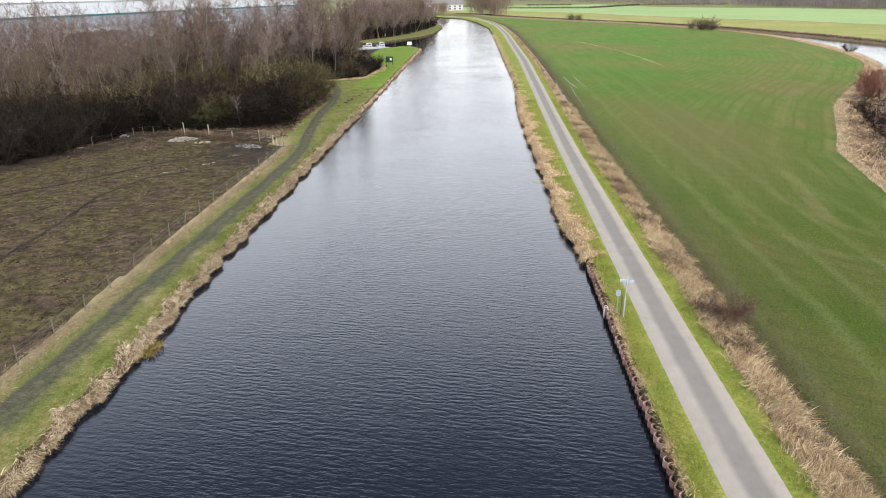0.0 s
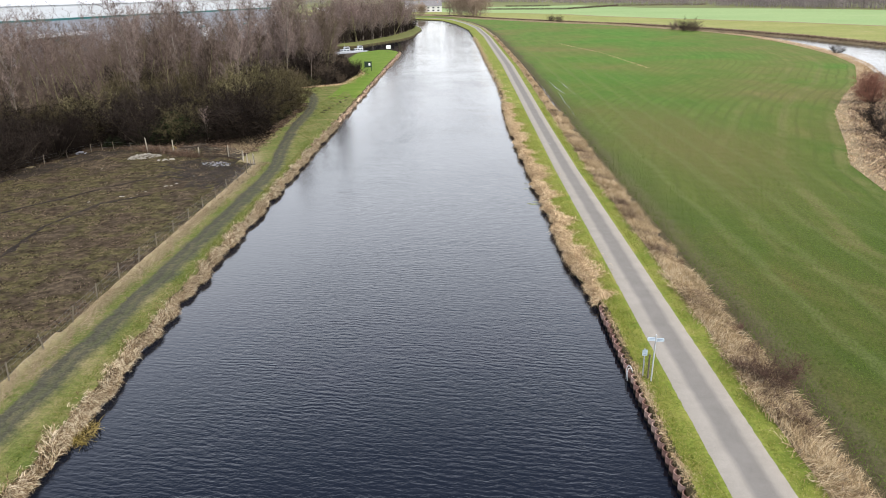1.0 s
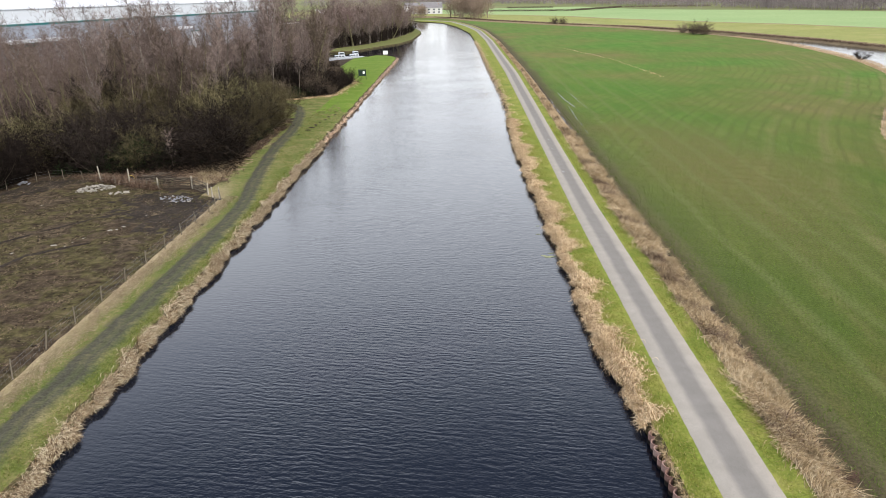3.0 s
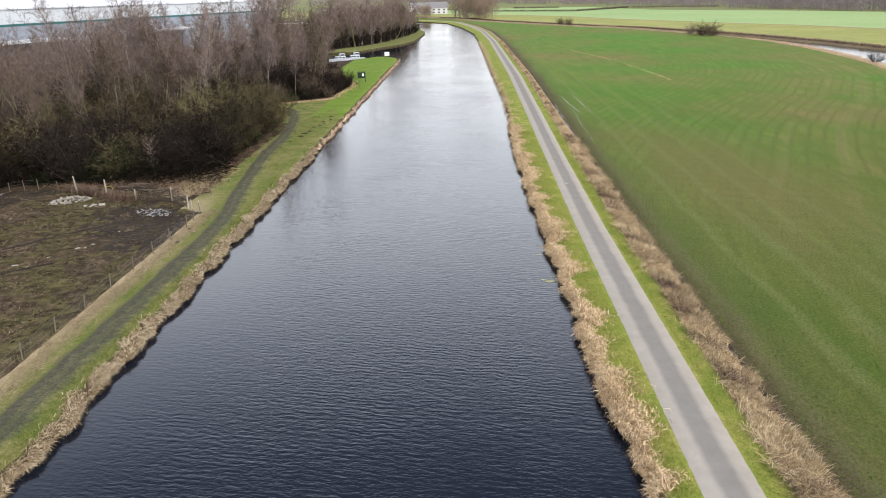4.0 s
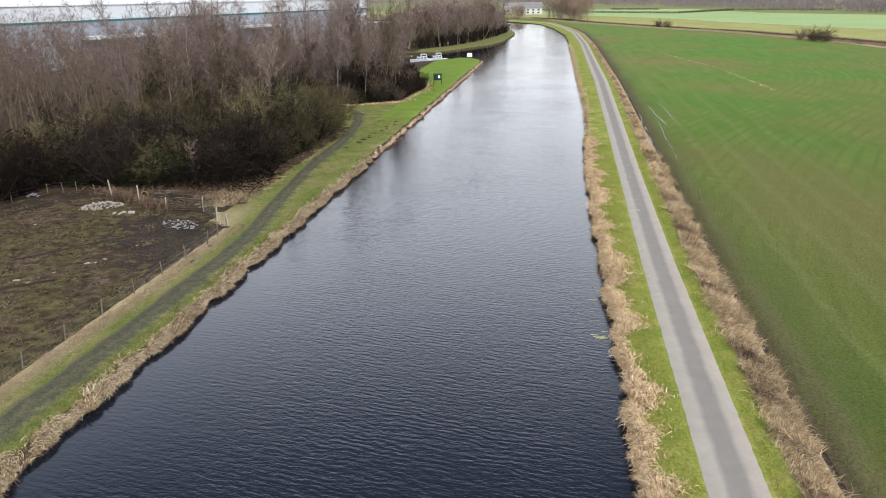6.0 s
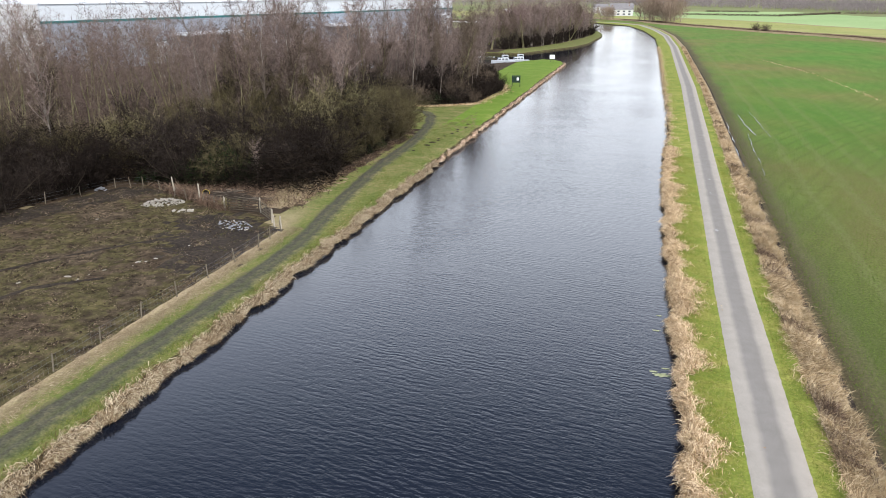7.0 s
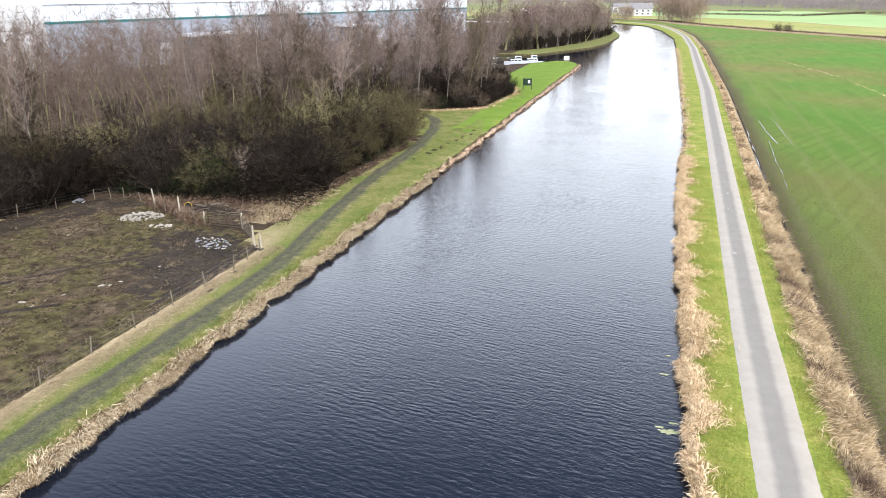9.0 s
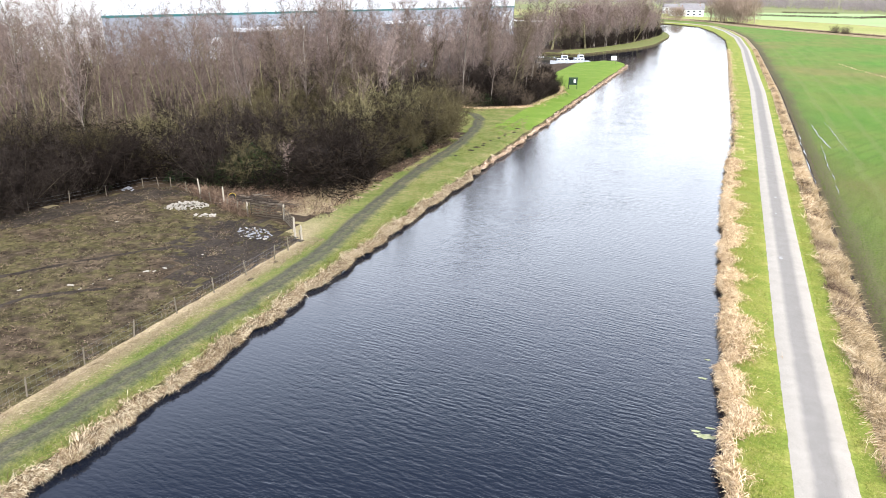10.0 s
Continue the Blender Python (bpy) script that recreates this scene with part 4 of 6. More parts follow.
    rest = [(x, y) for x, y in rest if float(edge_near(np.array([x]), np.array([y]))[0]) > (13 if y < 215 else 1)]
    half = [(x, y, "birch" if rs.rand() < 0.78 else "shrub") for x, y in rest]
    stand("woodland", [p for p in half[::2] if p[1] < 155], M_TWIG_HAZE, "dense leafless birch wood, reddish-brown twig haze")
    stand("woodland", [p for p in half if p[1] >= 155], M_TWIG_BIRCH, "tall leafless birch wood with a pale pinkish twig haze", bark=M_BIRCH)
    stand("woodland", [p for p in half[1::2] if p[1] < 155], M_TWIG_RED, "dense leafless scrub wood, grey-brown twig haze")
    for x, y in scatter(rs, WOOD_NORTH, 4.5, lambda x, y: x > np.interp(y, [300, 345, 384, 410, 430], [-50, -38, -32, -29, -33]), limit=34):
        put("birch" if rs.rand() < 0.6 else "alder", x, y, rs.uniform(1.0, 1.4))
    for x, y in scatter(rs, WOOD_NORTH, 3.2, lambda x, y: x > np.interp(y, [300, 345, 384, 410, 430], [-46, -34, -28, -25, -29]), limit=40):
        put("hawthorn", x, y, rs.uniform(0.7, 1.1))
    north = [(x, y, "broad") for x, y in scatter(rs, WOOD_NORTH, 5.2, limit=200)]
    stand("woodland", north[::2], M_TWIG_BIRCH, "reddish-brown bare trees on the far bank beyond the moorings", (0.7, 1.05), M_BIRCH)
    stand("woodland", north[1::2], M_TWIG_RED, "tall bare trees on the far bank beyond the moorings", (0.75, 1.1))


build_woods()


def twig_crowns(name, spots, n_each, radius, material, label):
    """Distant trees: each a short stem and a rounded crown of thick twigs pointing up and out."""
    rs = np.random.RandomState(len(spots))
    base, tip, rad, a, b, r = [], [], [], [], [], []
    for x, y, w, h in spots:
        d = rs.normal(0, 1, (n_each, 3))
        d /= np.linalg.norm(d, axis=1, keepdims=True)
        q = rs.rand(n_each, 1) ** 0.4
        c = np.array([x, y, 0.5 + h * 0.46]) + d * q * np.array([w, w, h * 0.46])
        out = d * 0.7 + np.array([0, 0, 0.8]) + rs.normal(0, 0.35, (n_each, 3))
        base.append(c)
        tip.append(c + out * h * 0.12)
        rad.append(radius * rs.uniform(0.5, 1.3, n_each))
        a.append((x, y, 0.3))
        b.append((x + rs.normal(0, 0.3), y, 0.5 + h * 0.6))
        r.append(h * 0.018)
    crown = slivers(np.concatenate(base), np.concatenate(tip), np.concatenate(rad))
    stem = tubes(np.array(a, float), np.array(b, float), np.array(r), np.array(r) * 0.5, 5)
    return tagged(new(name, mesh_from(name, *join_sets([stem, crown]), material)), label, "trees", kind="stuff")


def far_trees():
    rs = np.random.RandomState(21)
    wood = []
    for a, b, w, n in (((330, 610), (285, 760), 45, 260), ((285, 760), (160, 1150), 70, 380), ((160, 1150), (-60, 1400), 90, 380), ((450, 520), (330, 620), 60, 180), ((-60, 1400), (-400, 1300), 90, 200)):
        for _ in range(n):
            t = rs.rand()
            wood.append((a[0] + (b[0] - a[0]) * t + rs.normal(0, w / 3), a[1] + (b[1] - a[1]) * t + rs.normal(0, w / 3), rs.uniform(4, 6.5), rs.uniform(9, 15)))
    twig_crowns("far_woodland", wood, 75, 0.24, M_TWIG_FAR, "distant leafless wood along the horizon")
    pale = [(rs.normal(10, 9), rs.normal(600, 8), rs.uniform(4, 6.5), rs.uniform(13, 19)) for _ in range(18)] + [(rs.uniform(-34, -24), rs.uniform(615, 640), 4, 10) for _ in range(4)]
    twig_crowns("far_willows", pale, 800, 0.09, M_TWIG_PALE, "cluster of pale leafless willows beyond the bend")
    for a, b in (((20, 790), (110, 740)), ((110, 885), (60, 900)), ((180, 835), (265, 815)), ((110, 745), (178, 840)), ((-60, 880), (30, 870))):
        n = int(math.hypot(b[0] - a[0], b[1] - a[1]) * 14)
        t = rs.rand(n)
        base = np.stack([a[0] + (b[0] - a[0]) * t + rs.normal(0, 0.6, n), a[1] + (b[1] - a[1]) * t + rs.normal(0, 0.6, n), 0.5 + 1.4 * rs.rand(n)], 1)
        tip = base + np.stack([rs.normal(0, 0.5, n), rs.normal(0, 0.5, n), rs.uniform(0.3, 1.0, n)], 1)
        tagged(new("far_hedge", mesh_from("far_hedge", *spikes(base, tip, 0.16), M_TWIG_HAZE)), "dark trimmed hedge between the far meadows", "hedge", kind="stuff")


far_trees()


def leafy(name, spots, label, seed):
    """Low evergreen growth: many small leaves on short stems."""
    rs = np.random.RandomState(seed)
    vs = []
    for x, y, r, h in spots:
        n = int(480 * r * max(1, h / 2))
        a, q = rs.uniform(0, 6.28, n), np.sqrt(rs.rand(n)) * r
        z = 0.6 + h * np.sqrt(np.clip(1 - (q / r) ** 2, 0, 1)) * rs.uniform(0.25, 1.0, n) + rs.normal(0, 0.15, n)
        vs.append(np.stack([x + q * np.cos(a), y + q * np.sin(a), np.maximum(z, 0.55)], 1))
    p = np.concatenate(vs)
    n = len(p)
    d = rs.normal(0, 1, (n, 3))
    d /= np.linalg.norm(d, axis=1, keepdims=True)
    u, _ = across(d)
    s = rs.uniform(0.07, 0.17, n)[:, None]
    verts = np.stack([p, p + s * (0.5 * d + 0.45 * u), p + s * 1.1 * d, p + s * (0.5 * d - 0.45 * u)], 1).reshape(-1, 3)
    i = np.arange(n)[:, None] * 4
    faces = np.concatenate([i + [0, 1, 2], i + [0, 2, 3]], 1).reshape(-1, 3)
    return tagged(new(name, mesh_from(name, verts, faces, M_LEAF)), label, "ivy", kind="stuff")


leafy("ivy_undergrowth", [(-41, 102.6, 1.8, 2.4), (-38.5, 103.2, 2.2, 3.6), (-36, 103.8, 2.2, 3.9), (-33.5, 104.6, 1.8, 3.0), (-37.3, 104.6, 2.0, 4.4), (-30, 106, 1.3, 1.2), (-44.5, 101.8, 1.5, 1.4), (-26.8, 124, 1.6, 2.2), (-27.5, 121, 1.4, 1.8), (-49.5, 96, 1.4, 1.2), (-31, 164.8, 2.2, 2.4), (-34.5, 165.2, 2.0, 2.6), (-28, 166.8, 1.5, 1.6)], "dark green ivy and holly at the foot of the wood", 31)


def understorey_shade():
    """Bramble and dead wood between stems, to 5 m, near black as painted shade."""
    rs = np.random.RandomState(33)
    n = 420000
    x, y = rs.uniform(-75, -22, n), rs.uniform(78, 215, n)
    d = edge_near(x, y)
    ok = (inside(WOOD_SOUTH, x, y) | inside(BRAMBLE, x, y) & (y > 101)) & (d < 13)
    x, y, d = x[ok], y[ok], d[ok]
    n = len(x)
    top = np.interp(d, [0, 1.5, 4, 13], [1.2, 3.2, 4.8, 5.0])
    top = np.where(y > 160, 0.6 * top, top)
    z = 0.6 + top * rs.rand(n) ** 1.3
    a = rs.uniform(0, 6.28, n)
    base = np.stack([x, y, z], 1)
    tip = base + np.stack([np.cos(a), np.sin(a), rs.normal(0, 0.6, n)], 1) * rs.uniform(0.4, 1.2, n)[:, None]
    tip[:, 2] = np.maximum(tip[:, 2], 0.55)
    tagged(new("undergrowth", mesh_from("undergrowth", *slivers(base, tip, rs.uniform(0.02, 0.06, n)), M_UNDER_SHADE)), "tangled bramble undergrowth, near black to stand for shade in the wood", "undergrowth", kind="stuff")


understorey_shade()


# ---- grasses and reeds ----
def tangle(name, xs, ys, zs, lean_x, length, radius, material, label, category, seed, droop=0.5, spread=0.45, rise=(0.35, 1.0), comb=0.5):
    """Bent dead stalks that lean one way and fall over."""
    rs = np.random.RandomState(seed)
    n = len(xs)
    base = np.stack([xs, ys, zs], 1)
    L = length * rs.uniform(0.55, 1.25, n)[:, None]
    az = 3.2 * wiggle(ys * 0.8 + xs * 1.7, seed)
    d = np.stack([lean_x + comb * np.cos(az) + rs.normal(0, spread, n), comb * np.sin(az) + rs.normal(0, spread, n), rs.uniform(*rise, n)], 1)
    d /= np.linalg.norm(d, axis=1, keepdims=True)
    mid = base + 0.55 * L * d
    d2 = d + np.stack([lean_x * 0.8 + rs.normal(0, 0.5, n), rs.normal(0, 0.6, n), -droop - rs.rand(n) * 0.7], 1)
    d2 /= np.linalg.norm(d2, axis=1, keepdims=True)
    tip = mid + 0.6 * L * d2
    tip[:, 2] = np.maximum(tip[:, 2], 0.03)
    me = mesh_from(name, *bent_blades(base, mid, tip, radius * rs.uniform(0.6, 1.3, n)), material)
    return tagged(new(name, me), label, category, kind="stuff")


def along(rs, y0, y1, per_m):
    return rs.uniform(y0, y1, int((y1 - y0) * per_m))


def build_reeds():
    rs = np.random.RandomState(41)
    for nm, y0, y1, dens, rad, ln in (("reeds", 18, 120, 1000, 0.011, 0.42), ("reeds", 120, 258, 110, 0.018, 0.4)):
        y = along(rs, y0, y1, dens)
        clump = wiggle(y * 0.9, 5)
        keep = rs.rand(len(y)) < np.clip(0.75 + 0.5 * clump, 0.3, 1)
        y = y[keep]
        off = np.abs(rs.normal(0, 0.30, len(y))) * (0.8 + 0.3 * wiggle(y, 5)) * np.interp(y, [100, 150], [1.0, 0.5])
        x = x_left(y) + 0.26 + 0.12 * clump[keep] + 0.28 * wiggle(y) - off
        z = np.clip(0.06 + off * 0.9, 0.05, 0.62) + 0.22 * rs.rand(len(y)) * np.clip(0.7 + 0.6 * clump[keep], 0, 1.3)
        tangle(nm, x, y, z, 0.1, ln, rad, M_REED_SHADED, "brown and bleached dead reeds, shade in their tone, slumped over the canal edge", "reeds", 42, 0.8, 0.45, (0.2, 0.9), 0.55)
    for nm, y0, y1, dens, rad, ln in (("reeds", 49, 136, 950, 0.0105, 0.46), ("reeds", 136, 330, 45, 0.016, 0.45)):
        y = along(rs, y0, y1, dens)
        clump = wiggle(y * 0.8, 2.0)
        keep = rs.rand(len(y)) < np.clip(0.8 + 0.5 * clump, 0.3, 1)
        y = y[keep]
        off = np.abs(rs.normal(0, 0.5, len(y))) * np.clip(1.05 + 0.8 * wiggle(y * 0.8, 2.0), 0.25, 1.9)
        x = x_right(y) - 0.14 + 0.28 * wiggle(y, 2.0) + off
        z = np.clip(0.14 + off * 1.0, 0.05, 0.58) + 0.22 * rs.rand(len(y)) * np.clip(0.7 + 0.6 * clump[keep], 0, 1.3)
        tangle(nm, x, y, z, -0.12, ln, rad, M_REED, "pale dead reeds heaped along the towpath bank", "reeds", 43, 0.8, 0.45, (0.15, 0.7), 0.5)
    y = along(rs, 18, 50, 260)
    y = y[rs.rand(len(y)) < np.clip(0.5 + 0.7 * wiggle(y * 1.1, 4), 0.1, 1)]
    x = 10.45 + np.abs(rs.normal(0, 0.16, len(y)))
    tangle("rough_grass", x, y, 0.54 + 0 * y, -0.4, 0.3, 0.008, M_STRAW, "dry grass hanging over the steel piling", "dry grass", 56, 0.6, 0.5, (0.1, 0.8))
    # dry growth between towpath and ditch
    for y0, y1, dens, rad, ln in ((18, 110, 900, 0.008, 0.6), (110, 330, 150, 0.018, 0.6)):
        y = along(rs, y0, y1, dens)
        wide = (0.5 + 0.2 * wiggle(y * 0.6, 1.2)) * np.interp(y, [42, 55, 110, 190], [1.0, 0.72, 0.66, 0.42])
        off = rs.normal(0, 1, len(y)) * wide
        x = x_path(y) + 3.0 + np.interp(y, [40, 75], [0.15, 0]) + np.where(np.abs(off) < 1.15, off, 0.5 * rs.normal(0, 1, len(y)).clip(-2, 2))
        z = 0.62 + 0.3 * np.clip(0.4 + wiggle(y * 1.6 + x * 2.3, 6), 0, 1.2) * rs.rand(len(y))
        dark = wiggle(y * 0.7 + x * 1.1, 9) + rs.normal(0, 0.35, len(y)) > 0.75
        tangle("rough_grass", x[~dark], y[~dark], z[~dark], 0.25, ln, rad, M_STRAW, "straw-coloured rough grass and dead stalks beside the ditch", "dry grass", 44, 0.3, 0.35, (0.15, 0.9), 0.7)
        tangle("rough_grass", x[dark], y[dark], z[dark], 0.2, ln * 1.15, rad, M_BRACKEN, "brown dead weeds among the straw beside the ditch", "dry grass", 54, 0.2, 0.5, (0.4, 1.3), 0.4)
    y = along(rs, 18, 125, 420)
    y = y[rs.rand(len(y)) < np.clip(0.3 + 0.9 * wiggle(y * 1.3, 8), 0.02, 1)]
    x = x_path(y) + 3.75 + 0.2 * wiggle(y * 0.9, 2) + rs.normal(0, 0.16, len(y))
    tangle("rough_grass", x, y, 0.5 + 0 * y, 0.3, 0.72, 0.008, M_STRAW, "pale upright grass stalks along the ditch edge", "dry grass", 53, 0.2, 0.25, (0.8, 1.6), 0.25)
    # straw strip by the paddock fence
    y = along(rs, 18, 91, 950)
    x = -21.95 + 0.25 * wiggle(y * 0.5, 3) + rs.normal(0, 0.45, len(y))
    tangle("rough_grass", x, y, 0.6 + 0 * y, 0.1, 0.32, 0.0055, M_HAY, "flattened straw-coloured grass along the paddock fence", "dry grass", 45, 0.3, 0.5, (0.02, 0.35), 0.7)
    t = rs.rand(5200)
    x = np.interp(t, [0, 0.5, 1], [-39.5, -34.8, -30.4]) + rs.normal(0, 0.25, len(t))
    y = np.interp(t, [0, 0.5, 1], [98.6, 96.2, 93.9]) + rs.normal(0, 0.4, len(t))
    tangle("rough_grass", x, y, 0.6 + 0.25 * rs.rand(len(t)), 0.1, 0.75, 0.012, M_BRACKEN, "tall brown grass grown through the paddock fence", "dry grass", 55, 0.2, 0.4, (0.6, 1.5))
    p = scatter(rs, BRAMBLE, 0.10, limit=9000)
    straw = p[:, 0] + 0.35 * (p[:, 1] - 95) + rs.normal(0, 1.1, len(p)) > -25.6
    q = p[straw]
    tangle("rough_grass", q[:, 0], q[:, 1], 0.6 + 0 * q[:, 0], 0.1, 0.5, 0.012, M_STRAW, "bleached straw grass on the slope below the wood", "dry grass", 46, 0.3, 0.6, (0.03, 0.5), 0.6)
    q = p[~straw]
    tangle("bracken", q[:, 0], q[:, 1], 0.6 + 0 * q[:, 0], 0.1, 0.8, 0.014, M_BRACKEN, "brown tangle of dead bracken and bramble below the wood", "bracken", 47, 0.3, 0.8)
    t = rs.rand(5200)
    edge = [(-24.6, 96), (-25.4, 108), (-25.4, 120), (-25.6, 134), (-29.8, 148.5), (-35.5, 155.6)]
    k = np.linspace(0, 1, len(edge))
    x = np.interp(t, k, [e[0] for e in edge]) + rs.normal(-0.3, 0.6, len(t))
    y = np.interp(t, k, [e[1] for e in edge]) + rs.normal(0, 0.4, len(t))
    tangle("rough_grass", x, y, 0.58 + 0 * t, 0.15, 0.5, 0.02, M_BRACKEN, "brown rough grass fringing the foot of the wood", "dry grass", 51, 0.5, 0.8)
    t = rs.rand(2600)
    edge = [(-36, 162.8), (-30.5, 162.4), (-23.2, 168), (-22.0, 188), (-24.5, 199)]
    k = np.linspace(0, 1, len(edge))
    x = np.interp(t, k, [e[0] for e in edge]) + rs.normal(0, 0.6, len(t))
    y = np.interp(t, k, [e[1] for e in edge]) + rs.normal(0, 0.4, len(t))
    tangle("rough_grass", x, y, 0.58 + 0 * t, 0.15, 0.6, 0.03, M_STRAW, "pale rough grass fringing the foot of the wood", "dry grass", 52, 0.5, 0.8)
    # short living grass
    xs, ys = [], []
    y = along(rs, 20, 130, 420)
    lo, hi = x_right(y) + 0.25 + 0.5 * (y > 49), x_path(y) - 1.45
    xs.append(lo + (hi - lo) * rs.rand(len(y)))
    ys.append(y)
    y = along(rs, 20, 130, 200)
    xs.append(x_path(y) + 1.45 + np.abs(rs.normal(0, 0.45, len(y))))
    ys.append(y)
    y = along(rs, 20, 150, 700)
    x = -17.9 - rs.rand(len(y)) * 3.6 - np.interp(y, [95, 110, 150], [0, 2.2, 3.5]) * rs.rand(len(y))
    xs.append(x)
    ys.append(y)
    x, y = np.concatenate(xs), np.concatenate(ys)
    d = x - TRACK_C(y) + 0.35 * wiggle(y * 1.7, 4)
    rut = (x < 0) & ((np.abs(d + 0.1) < 0.85) & (rs.rand(len(x)) < 0.9) | (d < -1.8) & (y < 92) & (rs.rand(len(x)) < 0.85))
    x, y = x[~rut], y[~rut]
    n = len(x)
    h = rs.uniform(0.04, 0.12, n) * (1 + 0.4 * wiggle(x * 2 + y, 1))
    base = np.stack([x, y, np.full(n, 0.58)], 1)
    tip = base + np.stack([rs.normal(0, 0.07, n), rs.normal(0, 0.07, n), h], 1)
    r = rs.uniform(0.008, 0.02, n)
    for side, mat, label in ((x > 0, M_BLADE, "short green winter grass along the towpath"), (x < 0, M_BLADE_DULL, "short worn grass on the bank beside the track")):
        tagged(new("grass", mesh_from("grass", *slivers(base[side], tip[side], r[side]), mat)), label, "grass", kind="stuff")
    # paddock tussocks and clods
    poly = [p for p in PADDOCK]
    n = 380000
    x, y = rs.uniform(-62, -22.9, n), 18 + 82 * rs.rand(n) ** 0.8
    ok = inside(poly, x, y) & (rs.rand(n) < np.clip(0.5 + 0.6 * wiggle(x * 0.7 + y * 0.4, 2) + 0.3 * wiggle(y, 7), 0.12, 1))
    x, y = x[ok], y[ok]
    n = len(x)
    base = np.stack([x, y, np.full(n, 0.6)], 1)
    ang, ln = rs.uniform(0, 6.28, n), rs.uniform(0.06, 0.24, n)
    tip = base + np.stack([np.cos(ang) * ln, np.sin(ang) * ln, rs.uniform(0.02, 0.14, n)], 1)
    tagged(new("pasture_tussocks", mesh_from("pasture_tussocks", *slivers(base, tip, rs.uniform(0.008, 0.022, n)), M_TUSSOCK)), "poached brown and olive tussocks of the paddock", "grass", kind="stuff")
    n = 30000
    x, y = rs.uniform(-62, -22.9, n), 18 + 82 * rs.rand(n) ** 0.8
    ok = inside(poly, x, y)
    base = np.stack([x[ok], y[ok], np.full(ok.sum(), 0.58)], 1)
    n = len(base)
    tip = base + np.stack([rs.normal(0, 0.06, n), rs.normal(0, 0.06, n), rs.uniform(0.05, 0.17, n)], 1)
    tagged(new("earth_clods", mesh_from("earth_clods", *spikes(base, tip, rs.uniform(0.05, 0.18, n)), M_CLOD)), "hoof-churned clods of dark earth over the paddock", "earth", kind="stuff")
    # young crop plants and crumbs of soil in the near part of the field
    n = 230000
    y = 14 + 240 * np.abs(rs.rand(n) + rs.rand(n) - 1) ** 1.4
    x = x_path(y) + 4.9 + rs.rand(n) ** 1.3 * 60
    ok = x < x_river(y) - river_strip(y)
    x, y = x[ok], y[ok]
    n = len(x)
    base = np.stack([x, y, np.full(n, 0.4)], 1)
    tip = base + np.stack([rs.normal(0, 0.06, n), rs.normal(0, 0.06, n), rs.uniform(0.05, 0.16, n)], 1)
    tagged(new("crop_plants", mesh_from("crop_plants", *slivers(base, tip, rs.uniform(0.008, 0.02, n)), M_CROP)), "tufts of young winter crop over dark soil", "crop", kind="stuff")
    # river margin and far bank reeds
    y = along(rs, 40, 330, 90)
    x = x_river(y) - river_strip(y) * rs.uniform(0.05, 1.02, len(y))
    tangle("river_reeds", x, y, 0.4 + 0 * y, 0.1, 0.5, 0.02, M_STRAW, "dry reeds and rough growth along the river bank", "reeds", 47)
    y = along(rs, 50, 175, 110)
    x = x_river(y) - river_strip(y) * rs.uniform(0.0, 0.8, len(y))
    tangle("bracken", x, y, 0.3 + 0 * y, 0.1, 0.8, 0.02, M_BRACKEN, "brown dead growth covering the river bank", "bracken", 50, 0.3, 0.8)
    y = along(rs, 180, 640, 26)
    x = x_river(y) + river_wide(y) + 1.2 + rs.normal(0, 1.3, len(y))
    tangle("river_reeds", x, y, 0.45 + 0 * y, -0.1, 1.2, 0.06, M_BRACKEN, "dark brown dead growth on the far river bank", "reeds", 48)
    y = along(rs, 300, 640, 8)
    x = x_river(y) - 1.5 + rs.normal(0, 1.0, len(y))
    tangle("river_reeds", x, y, 0.3 + 0 * y, -0.1, 0.7, 0.05, M_STRAW, "reeds on the near river bank beyond the crop", "reeds", 49)


build_reeds()


